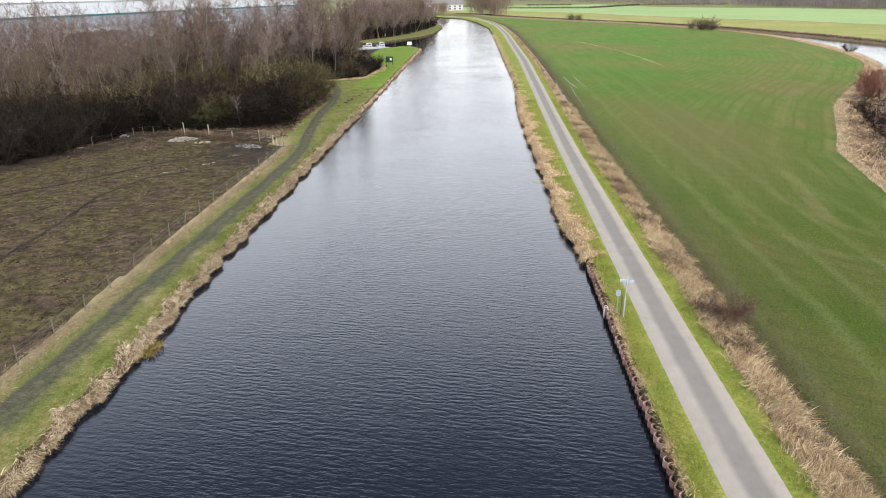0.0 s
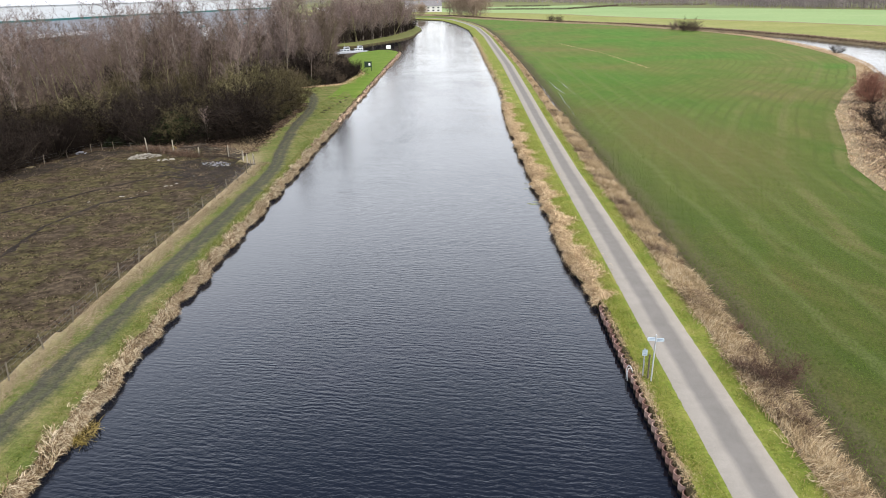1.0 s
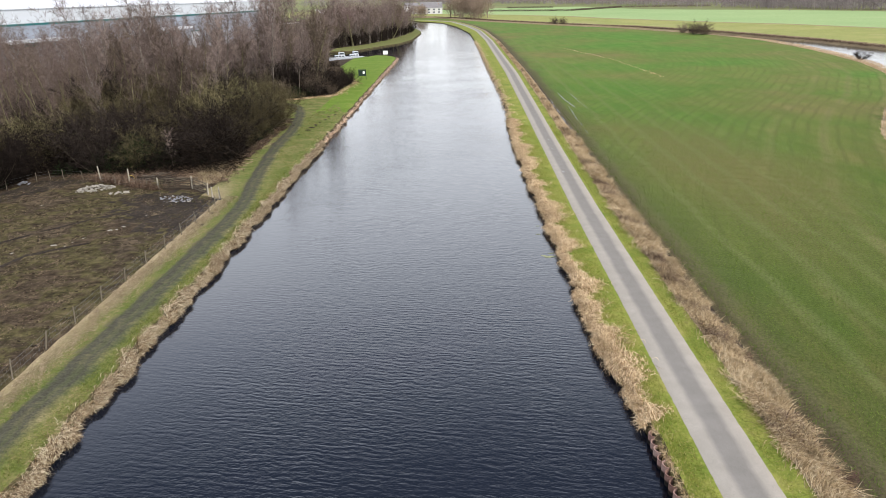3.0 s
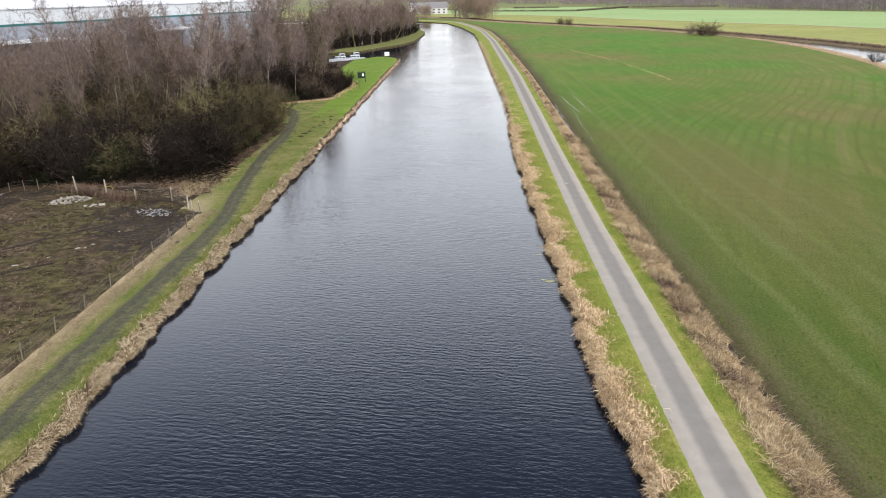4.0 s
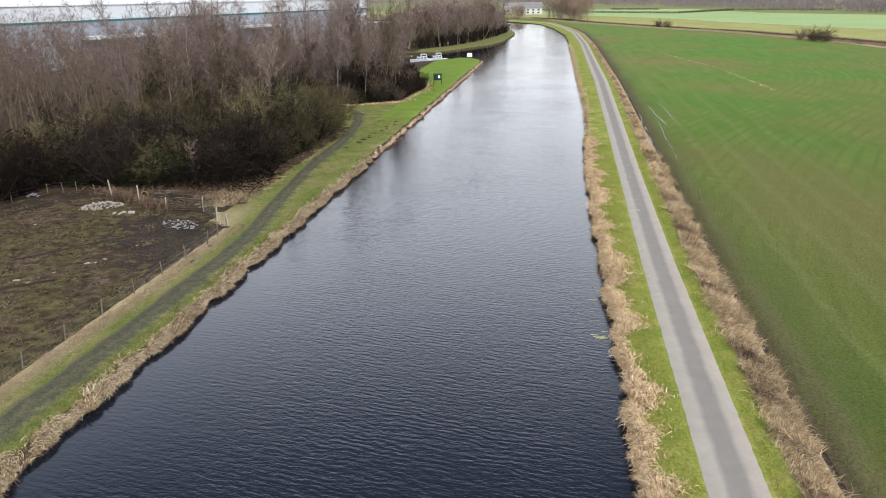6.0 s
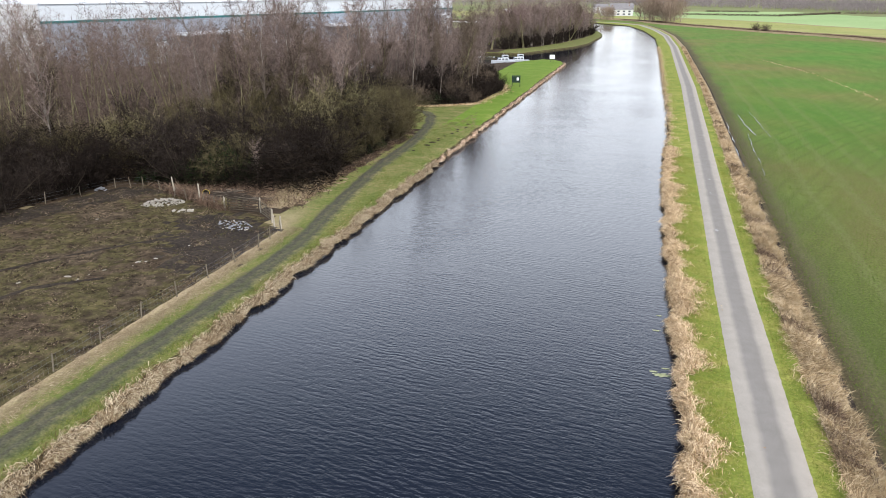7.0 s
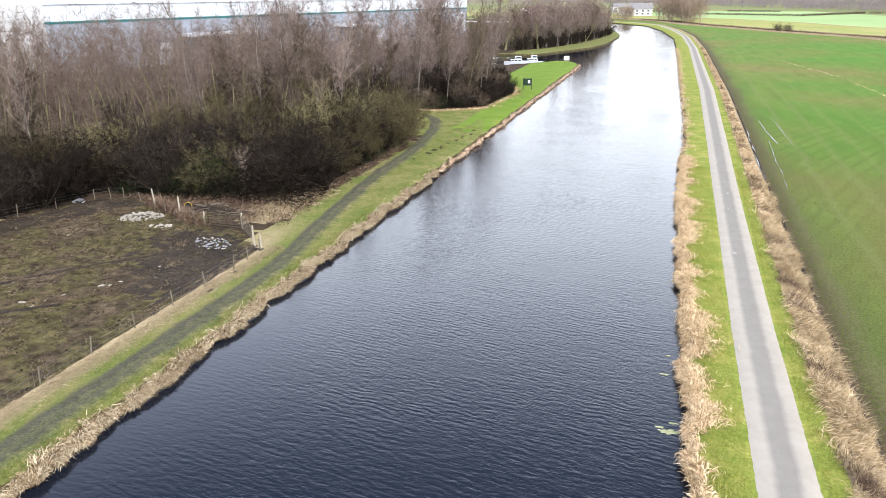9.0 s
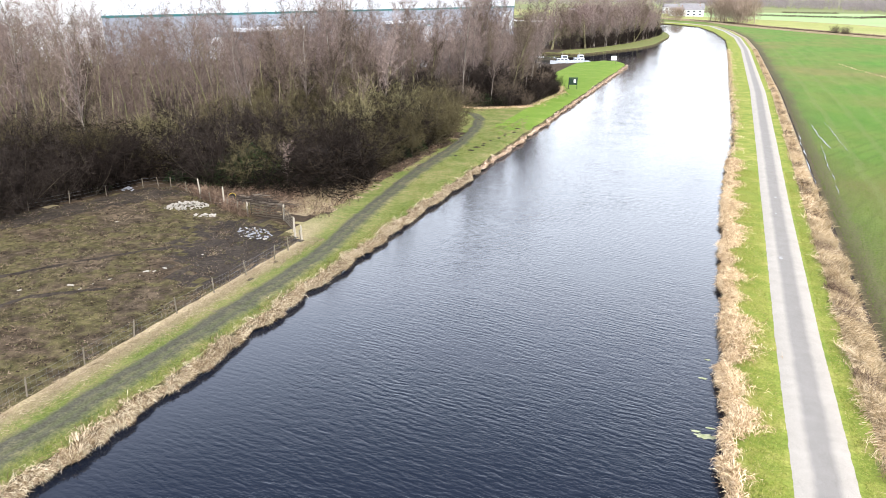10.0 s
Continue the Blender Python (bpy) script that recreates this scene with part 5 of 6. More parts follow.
def single_shrubs():
    """Bushes that stand by themselves along ditch and river."""
    rs = np.random.RandomState(61)
    spots = [("bramble_bush", "bramble", x, y, s, M_BRAMBLE, "low brown bramble mound in the dry ditch grass") for x, y, s in ((17.2, 38.5, 0.36), (17.1, 41.5, 0.40), (17.4, 44.5, 0.34), (16.9, 33.5, 0.34), (17.4, 36, 0.3), (17.2, 49, 0.28), (17.1, 55, 0.3), (17.0, 66, 0.26), (16.9, 78, 0.26))]
    spots += [("river_bush", "bush", 71, 130, 1.0, M_TWIG_RUST, "rust-red leafless bush on the river bank"), ("river_bush", "bush", 75, 138, 0.8, M_TWIG_RUST, "rust-red leafless bush on the river bank"), ("river_bush", "bush", 58.5, 104, 0.85, M_TWIG, "grey leafless bush on the river bank"), ("river_bush", "bush", 55, 93, 0.9, M_TWIG, "grey leafless bush on the river bank"), ("river_bush", "bush", 52, 82, 0.8, M_TWIG, "grey leafless bush on the river bank"), ("river_bush", "bush", 110.5, 223, 0.6, M_TWIG, "small bare bush at the water of the river bend"), ("river_bush", "bush", 102.5, 360, 0.85, M_TWIG_PALE, "pale leafless bush beside the river"), ("river_bush", "bush", 107, 346, 1.05, M_TWIG_HAZE, "round leafless bush beside the river"), ("river_bush", "bush", 104.6, 349, 0.95, M_TWIG_HAZE, "round leafless bush beside the river"), ("river_bush", "bush", 60, 472, 0.75, M_TWIG_HAZE, "low leafless bush at the far field edge"), ("river_bush", "bush", 64, 470, 0.7, M_TWIG_HAZE, "low leafless bush at the far field edge")]
    made = {}
    for name, cat, x, y, s, mat, label in spots:
        key = (name, mat.name)
        m = pose(x, y, 0.5, 0, 0, rs.uniform(0, 360)) @ Matrix.Scale(s, 4)
        if key not in made:
            made[key] = make_tree(name, 70 + len(made), "shrub", 5.0, M_BARK, mat, label, cat, "bushes by ditch and river")
            made[key].matrix_basis = m
        else:
            tagged(copy_thing(made[key], m), label)


single_shrubs()


def gate_sapling():
    rs = np.random.RandomState(63)
    n = 260
    x, y = -30.7 + rs.normal(0, 0.2, n), 94.3 + rs.normal(0, 0.2, n)
    tangle("willow_sapling", x, y, np.full(n, 0.6), 0.0, 1.1, 0.014, M_TWIG_YELLOW, "yellowish willow sapling beside the field gate", "sapling", 64, 0.05, 0.15, (1.5, 3.0), 0.1)


gate_sapling()


# ---- built things ----
M_POST = earthy("weathered_post", [(0.3, (0.12, 0.10, 0.072)), (0.6, (0.18, 0.155, 0.115)), (0.8, (0.085, 0.07, 0.05))], 3, 14, (0.7, 1.2), stretch=(1, 1, 0.2))
M_STAKE = earthy("bleached_stake", [(0.3, (0.30, 0.265, 0.20)), (0.6, (0.38, 0.34, 0.27)), (0.8, (0.22, 0.19, 0.14))], 3, 14, (0.7, 1.2), stretch=(1, 1, 0.2))
M_WIRE = painted("fence_wire", (0.30, 0.30, 0.30), 0.5, 0.8)
M_GALV = painted("galvanised_steel", (0.46, 0.47, 0.47), 0.5, 0.3)
M_SIGN = painted("sign_face", (0.42, 0.49, 0.54), 0.5)
M_WHITE = painted("white_paint", (0.80, 0.80, 0.78), 0.4, 0.0, 0.12)
M_HULL = painted("weathered_hull", (0.50, 0.52, 0.55), 0.4, 0.0, 0.3)
M_BAR = painted("blue_grey_lettering", (0.16, 0.21, 0.28), 0.5)
M_GREENPAINT = painted("dark_green_paint", (0.014, 0.03, 0.02), 0.5)
M_STONE = earthy("pale_rubble", [(0.3, (0.46, 0.43, 0.37)), (0.6, (0.27, 0.245, 0.20)), (0.8, (0.52, 0.49, 0.43))], 2, 9, (0.75, 1.15))
M_DEBRIS = earthy("grey_debris", [(0.3, (0.30, 0.31, 0.33)), (0.6, (0.18, 0.18, 0.19)), (0.8, (0.45, 0.46, 0.48))], 2, 9, (0.75, 1.15))
M_CLAD = painted("white_cladding", (0.50, 0.525, 0.54), 0.5, 0.0, 0.06, 0.2)
M_WALLGREY = painted("blue_grey_cladding", (0.24, 0.265, 0.30), 0.55, 0.0, 0.12, 0.2)
M_TEAL = painted("teal_trim", (0.015, 0.12, 0.12), 0.5)
M_ROOF = painted("pale_roof_sheet", (0.62, 0.64, 0.66), 0.5, 0.0, 0.1, 0.2)
M_SLATE = painted("grey_roof_tiles", (0.20, 0.19, 0.19), 0.8, 0.0, 0.3, 0.6)
M_RENDER = painted("white_render", (0.55, 0.54, 0.52), 0.8, 0.0, 0.1, 0.5)
M_GLASS = painted("dark_window_glass", (0.03, 0.035, 0.045), 0.1)
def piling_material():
    """Rusted steel: lit pinkish-tan rust above, shade and wet painted black below the wash line."""
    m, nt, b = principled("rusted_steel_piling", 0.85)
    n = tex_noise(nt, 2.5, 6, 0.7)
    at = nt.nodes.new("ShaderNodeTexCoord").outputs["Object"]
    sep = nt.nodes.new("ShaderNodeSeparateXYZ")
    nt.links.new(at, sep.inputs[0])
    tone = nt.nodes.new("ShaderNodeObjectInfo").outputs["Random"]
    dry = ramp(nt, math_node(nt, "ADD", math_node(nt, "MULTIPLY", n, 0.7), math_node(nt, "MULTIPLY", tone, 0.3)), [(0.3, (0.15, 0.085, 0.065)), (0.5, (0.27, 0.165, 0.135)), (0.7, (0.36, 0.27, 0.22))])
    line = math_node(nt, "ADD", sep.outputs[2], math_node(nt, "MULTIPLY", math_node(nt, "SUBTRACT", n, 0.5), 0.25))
    # Black lower face: shade under the rim, with the wet, put into colour.
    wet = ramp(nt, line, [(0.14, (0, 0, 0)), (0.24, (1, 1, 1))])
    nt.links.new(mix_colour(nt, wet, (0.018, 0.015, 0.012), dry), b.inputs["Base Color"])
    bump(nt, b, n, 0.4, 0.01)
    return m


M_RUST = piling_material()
M_MOSS = earthy("floating_weed", [(0.3, (0.22, 0.24, 0.11)), (0.6, (0.34, 0.35, 0.22)), (0.8, (0.42, 0.41, 0.30))], 3, 12, (0.7, 1.3))


def fence(name, posts, label, wires=(0.35, 0.7, 1.0), height=1.15, net=False, seed=1):
    rs = np.random.RandomState(seed)
    root = new(name)
    root.location = (posts[0][0], posts[0][1], 0.6)
    tagged(root, label, "fence")
    ox, oy = posts[0]
    bm = bmesh.new()
    rod_bm(bm, (0, 0, -0.05), (0, 0, 1.0), 0.048, 0.042, 7)
    me = bpy.data.meshes.new("post")
    bm.to_mesh(me)
    bm.free()
    me.materials.append(M_POST)
    tops = []
    for x, y in posts:
        p = place("post", me, root)
        h = height * rs.uniform(0.9, 1.12)
        tilt = rs.normal(0, 4, 2)
        p.matrix_local = pose(x - ox, y - oy, 0, tilt[0], tilt[1], rs.uniform(0, 360)) @ Matrix.Diagonal((1, 1, h, 1))
        tops.append((x - ox, y - oy))
    for w in wires:
        a, b = [], []
        for (x0, y0), (x1, y1) in zip(tops[:-1], tops[1:]):
            mx, my = (x0 + x1) / 2, (y0 + y1) / 2
            a += [(x0, y0, w), (mx, my, w - 0.03)]
            b += [(mx, my, w - 0.03), (x1, y1, w)]
        place("wire", mesh_from("wire", *tubes(np.array(a, float), np.array(b, float), np.full(len(a), 0.004), np.full(len(a), 0.004), 3), M_WIRE), root)
    if net:
        a, b = [], []
        for (x0, y0), (x1, y1) in zip(tops[:-1], tops[1:]):
            n = max(2, int(math.hypot(x1 - x0, y1 - y0) / 0.3))
            for k in range(n):
                t = k / n
                a.append((x0 + (x1 - x0) * t, y0 + (y1 - y0) * t, 0.02))
                b.append((x0 + (x1 - x0) * t, y0 + (y1 - y0) * t, 0.95))
        place("netting", mesh_from("netting", *tubes(np.array(a, float), np.array(b, float), np.full(len(a), 0.0022), np.full(len(a), 0.0022), 3), M_WIRE), root)
    return root


side_y = [18 + 3.55 * k for k in range(20)] + [87.4, 89.4]
fence("paddock_fence", [(-22.6 - 0.25 * math.sin(y * 0.13), y) for y in side_y], "stock fence of grey wooden posts and wire along the bank", net=True, seed=2)
fence("paddock_fence", [(-30.3, 93.6), (-31.9, 94.4), (-33.6, 95.1), (-36, 96.0), (-38.0, 96.9), (-41, 98.8), (-43.8, 99.8), (-45.2, 99.6), (-46.1, 98.4), (-47.5, 94.9), (-48.5, 91.4), (-50.0, 88.2), (-51.6, 84.6), (-53.2, 81.0), (-55, 77.2), (-57, 73)], "wire fence on leaning posts between paddock and wood", seed=5)


def tall_post(x, y, h, tilt):
    root = new("fence_stake")
    root.matrix_basis = pose(x, y, 0.6, tilt, -tilt * 0.5, 20)
    tagged(root, "tall pale weathered stake by the paddock corner", "stake", "stakes by the gate")
    rod("shaft", (0, 0, -0.05), (0, 0, h), 0.08, 0.07, M_STAKE, root, 7)
    rod("point", (0, 0, h - 0.003), (0, 0, h + 0.12), 0.068, 0.01, M_STAKE, root, 7)


for x, y, h, t in ((-38.4, 97.6, 1.9, 6), (-34.3, 95.7, 1.9, 1), (-26.9, 94.1, 1.4, 0), (-24.4, 91.6, 1.2, -3), (-23.6, 90.5, 1.1, 3), (-22.7, 90.0, 1.2, 2), (-30.5, 93.9, 1.3, 0)):
    tall_post(x, y, h, t)


def gate(a, b, label, wood):
    root = new("field_gate")
    ang = math.degrees(math.atan2(b[1] - a[1], b[0] - a[0]))
    root.matrix_basis = pose(a[0], a[1], 0.6, 0, 0, ang)
    tagged(root, label, "gate", "paddock gates")
    L = math.hypot(b[0] - a[0], b[1] - a[1])
    for z in (0.2, 0.42, 0.66, 0.92, 1.2):
        box("rail", (L, 0.035, 0.085), (L / 2, 0, z), wood, root, bevel=0.008)
    for x in (0.05, L - 0.05, L / 2):
        box("stile", (0.09, 0.05, 1.2), (x, 0.043, 0.68), wood, root, bevel=0.008)
    ang2 = math.degrees(math.atan2(1.0, L - 0.1))
    box("brace", (math.hypot(1.0, L - 0.1), 0.03, 0.08), (L / 2, -0.034, 0.7), wood, root, (0, -ang2, 0))
    return root


gate((-30.3, 94.05), (-27.0, 94.0), "weathered five-bar wooden gate, closed, at the paddock corner", M_BARK)
gate((-26.8, 93.9), (-24.6, 91.8), "pale leaning wooden hurdle beside the field gate", M_POST)


def stone_mesh(seed, material):
    rs = np.random.RandomState(seed)
    bm = bmesh.new()
    bmesh.ops.create_icosphere(bm, subdivisions=1, radius=0.5)
    for v in bm.verts:
        v.co = Vector((v.co.x * rs.uniform(0.8, 1.25), v.co.y * rs.uniform(0.6, 1.0), v.co.z * rs.uniform(0.5, 0.75)))
    me = bpy.data.meshes.new("stone")
    bm.to_mesh(me)
    bm.free()
    me.materials.append(material)
    return me


def rubble():
    rs = np.random.RandomState(81)
    kinds = [stone_mesh(i, M_STONE) for i in range(5)]
    grey = [stone_mesh(10 + i, M_DEBRIS) for i in range(4)]

    def heap(name, n, cx, cy, rx, ry, top, sizes, meshes, label, ang):
        root = new(name)
        root.location = (cx, cy, 0.6)
        tagged(root, label, "rubble")
        for _ in range(n):
            a, q = rs.uniform(0, 6.28), math.sqrt(rs.rand())
            u, v = q * math.cos(a) * rx, q * math.sin(a) * ry
            x, y = u * math.cos(ang) - v * math.sin(ang), u * math.sin(ang) + v * math.cos(ang)
            s = rs.uniform(*sizes)
            ob = place("stone", meshes[rs.randint(len(meshes))], root)
            ob.matrix_local = pose(x, y, top * (1 - q * q) * rs.rand() + s * 0.22, rs.uniform(-30, 30), rs.uniform(-30, 30), rs.uniform(0, 360)) @ Matrix.Diagonal((s * rs.uniform(0.8, 1.5), s, s * rs.uniform(0.5, 1), 1))

    heap("rubble_heap", 230, -37.6, 94.5, 2.0, 1.2, 0.45, (0.08, 0.34), kinds, "heap of broken white stone rubble on the paddock", 0.5)
    heap("rubble_heap", 34, -34.2, 92.7, 1.1, 0.5, 0.1, (0.12, 0.36), kinds, "small spill of white rubble beside the heap", 0.2)
    heap("debris_heap", 90, -27.2, 90.0, 2.0, 1.3, 0.1, (0.05, 0.3), grey + kinds[:1], "grey and white rubbish trodden into mud by the gate", -0.5)
    heap("debris_heap", 14, -47.0, 97.3, 0.8, 0.5, 0.2, (0.2, 0.5), grey, "grey rubbish against the corner fence", 0.0)
    loose = [(-31.1, 76.7), (-30.7, 77.8), (-29.3, 79.1), (-29.4, 79.9), (-28.9, 80.2), (-26.7, 82.2), (-31.2, 85.5), (-33.2, 75.2), (-34.8, 74.1), (-31.3, 75.7), (-27.9, 84.2), (-30.1, 78.6), (-32.4, 76.0), (-28.6, 80.9), (-40.2, 88.5), (-36.5, 72.8)]
    for x, y in loose:
        s = rs.uniform(0.22, 0.5)
        ob = tagged(new("loose_stone", kinds[rs.randint(5)]), "pale stone lying loose on the trodden paddock", "stone", "loose stones in the paddock")
        ob.matrix_basis = pose(x, y, 0.62, 0, 0, rs.uniform(0, 360)) @ Matrix.Diagonal((s * 1.4, s, s * 0.6, 1))


rubble()


def fingerpost():
    root = new("fingerpost_sign")
    root.matrix_basis = pose(11.05, 38.8, 0.6, 0, 1.5, 0)
    tagged(root, "grey metal fingerpost with two pointing arms on the verge", "signpost")
    rod("pole", (0, 0, -0.1), (0, 0, 2.55), 0.04, 0.038, M_GALV, root, 10)
    rod("cap", (0, 0, 2.55), (0, 0, 2.6), 0.05, 0.02, M_GALV, root, 10)
    for k, (dx, z) in enumerate(((-1, 2.34), (1, 2.3))):
        bm = bmesh.new()
        n = 5
        pts = [(0.03, -0.09), (0.40, -0.09), (0.43, 0.0), (0.40, 0.09), (0.03, 0.09)]
        vs = [[bm.verts.new((dx * x, s, z + q)) for x, q in pts] for s in (-0.015, 0.015)]
        bm.faces.new(vs[0])
        bm.faces.new(vs[1][::-1])
        for i in range(n):
            bm.faces.new((vs[0][i], vs[0][(i + 1) % n], vs[1][(i + 1) % n], vs[1][i]))
        bmesh.ops.recalc_face_normals(bm, faces=bm.faces)
        arm = part("arm", bm, M_SIGN, root, "pale blue-grey arm")
        for q in (-0.035, 0.035):
            box("lettering_bar", (0.26, 0.004, 0.018), (dx * 0.2, -0.019, z + q), M_BAR, arm)
    side = new("notice_post")
    side.matrix_basis = pose(10.75, 39.3, 0.6, 0, 0, 0)
    tagged(side, "low grey notice panel on a thin post beside the fingerpost", "sign")
    rod("pole", (0, 0, -0.1), (0, 0, 1.55), 0.035, 0.035, M_GALV, side, 8)
    panel = box("panel", (0.26, 0.02, 0.34), (0, -0.05, 1.35), M_SIGN, side, bevel=0.006)
    for q in (-0.1, 0.0, 0.1):
        box("lettering_bar", (0.17, 0.004, 0.016), (0, -0.064, 1.35 + q), M_BAR, panel)
    stump = new("marker_post")
    stump.matrix_basis = pose(10.95, 39.05, 0.6)
    tagged(stump, "short square wooden marker post on the verge", "post")
    box("shaft", (0.08, 0.08, 1.3), (0, 0, 0.64), M_POST, stump, bevel=0.01)
    box("cap", (0.10, 0.10, 0.04), (0, 0, 1.31), M_POST, stump, bevel=0.01)


fingerpost()


def info_board():
    root = new("information_board")
    root.matrix_basis = pose(-21.0, 195.6, 0.6, 0, 0, 8)
    tagged(root, "dark green framed information board on two posts", "notice board")
    for x in (-0.85, 0.85):
        box("leg", (0.12, 0.12, 2.35), (x, 0, 1.15), M_GREENPAINT, root, bevel=0.01)
    board = box("board", (1.58, 0.06, 1.35), (0, 0, 1.55), M_GREENPAINT, root)
    box("notice", (0.5, 0.01, 0.8), (-0.35, -0.037, 1.55), M_GREENPAINT, board)
    box("notice", (0.45, 0.01, 0.62), (0.35, -0.037, 1.65), M_WHITE, board, label="pale paper notice")
    box("rail", (1.82, 0.14, 0.07), (0, 0, 2.36), M_GREENPAINT, root, bevel=0.01)


info_board()


def white_sign():
    root = new("mooring_sign")
    root.matrix_basis = pose(-21.1, 256.9, 0.6, 0, 0, 5)
    tagged(root, "plain white sign board on two posts at the spit", "sign")
    for x in (-0.5, 0.5):
        box("leg", (0.09, 0.09, 2.0), (x, 0.06, 0.98), M_POST, root)
    box("panel", (1.5, 0.04, 1.15), (0, 0, 1.55), M_WHITE, root, bevel=0.01)


white_sign()


def boat(x, y, ang, length, ashore, label):
    """A small cabin cruiser: shaped hull, cabin with windows, rail."""
    root = new("cabin_cruiser")
    root.matrix_basis = pose(x, y, 0.75 if ashore else 0.0, 0, 0, ang)
    tagged(root, label, "boat", "moored boats")
    W = length * 0.30
    bm = bmesh.new()
    rows = []
    for i in range(9):
        t = i / 8
        w = W / 2 * (1 - max(0, (t - 0.55) / 0.45) ** 2) * (0.9 + 0.1 * min(1, t * 4))
        sheer = 0.75 + 0.35 * t * t
        rows.append([bm.verts.new((length * (t - 0.5), s * w * k, z)) for s, k, z in ((-1, 1.0, sheer), (-1, 0.8, 0.05), (1, 0.8, 0.05), (1, 1.0, sheer))])
    for a, b in zip(rows[:-1], rows[1:]):
        for k in range(4):
            bm.faces.new((a[k], a[(k + 1) % 4], b[(k + 1) % 4], b[k]))
    bm.faces.new(rows[0])
    bmesh.ops.remove_doubles(bm, verts=bm.verts, dist=0.01)
    bmesh.ops.recalc_face_normals(bm, faces=bm.faces)
    part("hull", bm, M_HULL, root, "white hull")
    bm = bmesh.new()
    box_bm(bm, (length * 0.45, W * 0.75, 0.8), (0, 0, 1.25), bevel=0.12)
    cabin = part("cabin", bm, M_HULL, root)
    for s in (-1, 1):
        for k in (-0.12, 0.03, 0.16):
            box("window", (length * 0.10, 0.02, 0.3), (length * k, s * (W * 0.375 + 0.006), 1.35), M_GLASS, cabin, label="dark cabin window")
    box("windscreen", (0.03, W * 0.6, 0.35), (length * 0.232, 0, 1.4), M_GLASS, root, (0, -20, 0), label="dark raked windscreen")
    house = part("wheelhouse", box_bm(bmesh.new(), (length * 0.24, W * 0.66, 0.85), (-length * 0.08, 0, 2.05), bevel=0.1), M_HULL, root)
    for s in (-1, 1):
        box("window", (length * 0.18, 0.02, 0.42), (-length * 0.08, s * (W * 0.33 + 0.006), 2.12), M_GLASS, house, label="blue-black wheelhouse window")
    rod("mast", (0, 0, 2.4), (0, 0, 3.3), 0.03, 0.02, M_GALV, root, 6)


for b in ((-35.6, 256.2, 205, 7.2, False, "white cabin cruiser with dark windows at its mooring"), (-31.6, 260.2, 210, 6.6, False, "white cabin cruiser moored behind the grass spit"), (-75, 228, 70, 6.5, True, "white cabin cruiser laid up ashore among birches"), (-67, 224, 60, 6.0, True, "white cabin cruiser laid up ashore among birches")):
    boat(*b)


def warehouse():
    """Long distribution shed: grey-blue lower wall, teal line, white upper cladding, low roof."""
    ax, ay, bx, by = -139.1, 191.2, -86.0, 388.0
    L = math.hypot(bx - ax, by - ay)
    ang = math.degrees(math.atan2(by - ay, bx - ax))
    root = new("warehouse")
    root.matrix_basis = pose(ax, ay, 0.5, 0, 0, ang)
    tagged(root, "very long white and grey-blue warehouse with teal trim", "warehouse")
    D = 120.0
    low, top = 12.4, 17.0
    # local x runs along the long wall, local y away from the canal
    wall = box("wall", (L, 0.5, low), (L / 2, 0.25, low / 2), M_WALLGREY, root, label="grey-blue lower cladding")
    box("wall", (0.5, D, low), (0.25, D / 2 + 0.5, low / 2), M_RENDER, root, label="white end wall")
    box("wall", (0.5, D, low), (L - 0.25, D / 2 + 0.5, low / 2), M_WALLGREY, root)
    box("wall", (L, 0.5, low), (L / 2, D + 0.75, low / 2), M_WALLGREY, root)
    box("trim_band", (L + 0.3, 0.62, 0.6), (L / 2, 0.2, low + 0.3), M_TEAL, root, label="teal band")
    upper = bmesh.new()
    box_bm(upper, (L + 0.1, 0.55, top - low - 0.6), (L / 2, 0.22, (top + low + 0.6) / 2))
    clad = part("upper_cladding", upper, M_CLAD, root, "white upper cladding")
    box("upper_cladding", (0.55, D, top - low), (0.22, D / 2 + 0.5, (top + low) / 2), M_RENDER, root)
    box("upper_cladding", (0.55, D, top - low), (L - 0.22, D / 2 + 0.5, (top + low) / 2), M_CLAD, root)
    for k in range(1, int(L / 12)):
        box("joint", (0.12, 0.06, top - low - 0.7), (k * 12, -0.075, (top + low + 0.6) / 2), M_ROOF, clad)
    box("gutter", (L + 0.6, 0.5, 0.3), (L / 2, -0.1, top + 0.15), M_ROOF, root)
    bm = bmesh.new()
    prof = [(0.55, top - 0.25), (D / 2, top + 3.6), (D + 0.4, top - 0.25), (D + 0.4, top - 0.6), (0.55, top - 0.6)]
    ends = [[bm.verts.new((x, y, z)) for y, z in prof] for x in (0.6, L - 0.6)]
    bm.faces.new(ends[0])
    bm.faces.new(ends[1][::-1])
    for k in range(5):
        bm.faces.new((ends[0][k], ends[0][(k + 1) % 5], ends[1][(k + 1) % 5], ends[1][k]))
    bmesh.ops.recalc_face_normals(bm, faces=bm.faces)
    part("roof", bm, M_ROOF, root, "pale low-pitched roof")
    for k in range(9):
        d = box("dock_door", (5.5, 0.2, 6.0), (34 + k * 17, -0.12, 3.4), M_CLAD if k % 3 == 0 else M_SLATE, wall, label="loading dock door")
        box("door_frame", (6.1, 0.16, 0.4), (34 + k * 17, -0.14, 6.6), M_TEAL, d)
    box("canopy", (26, 5, 0.8), (52, -2.5, 8.2), M_CLAD, root, label="white loading canopy")
    box("canopy", (20, 5, 0.8), (118, -2.5, 8.4), M_ROOF, root, label="grey loading canopy")
    box("panel", (9, 0.15, 8), (L - 6, -0.08, 7.0), M_CLAD, root, label="white end panel")


warehouse()


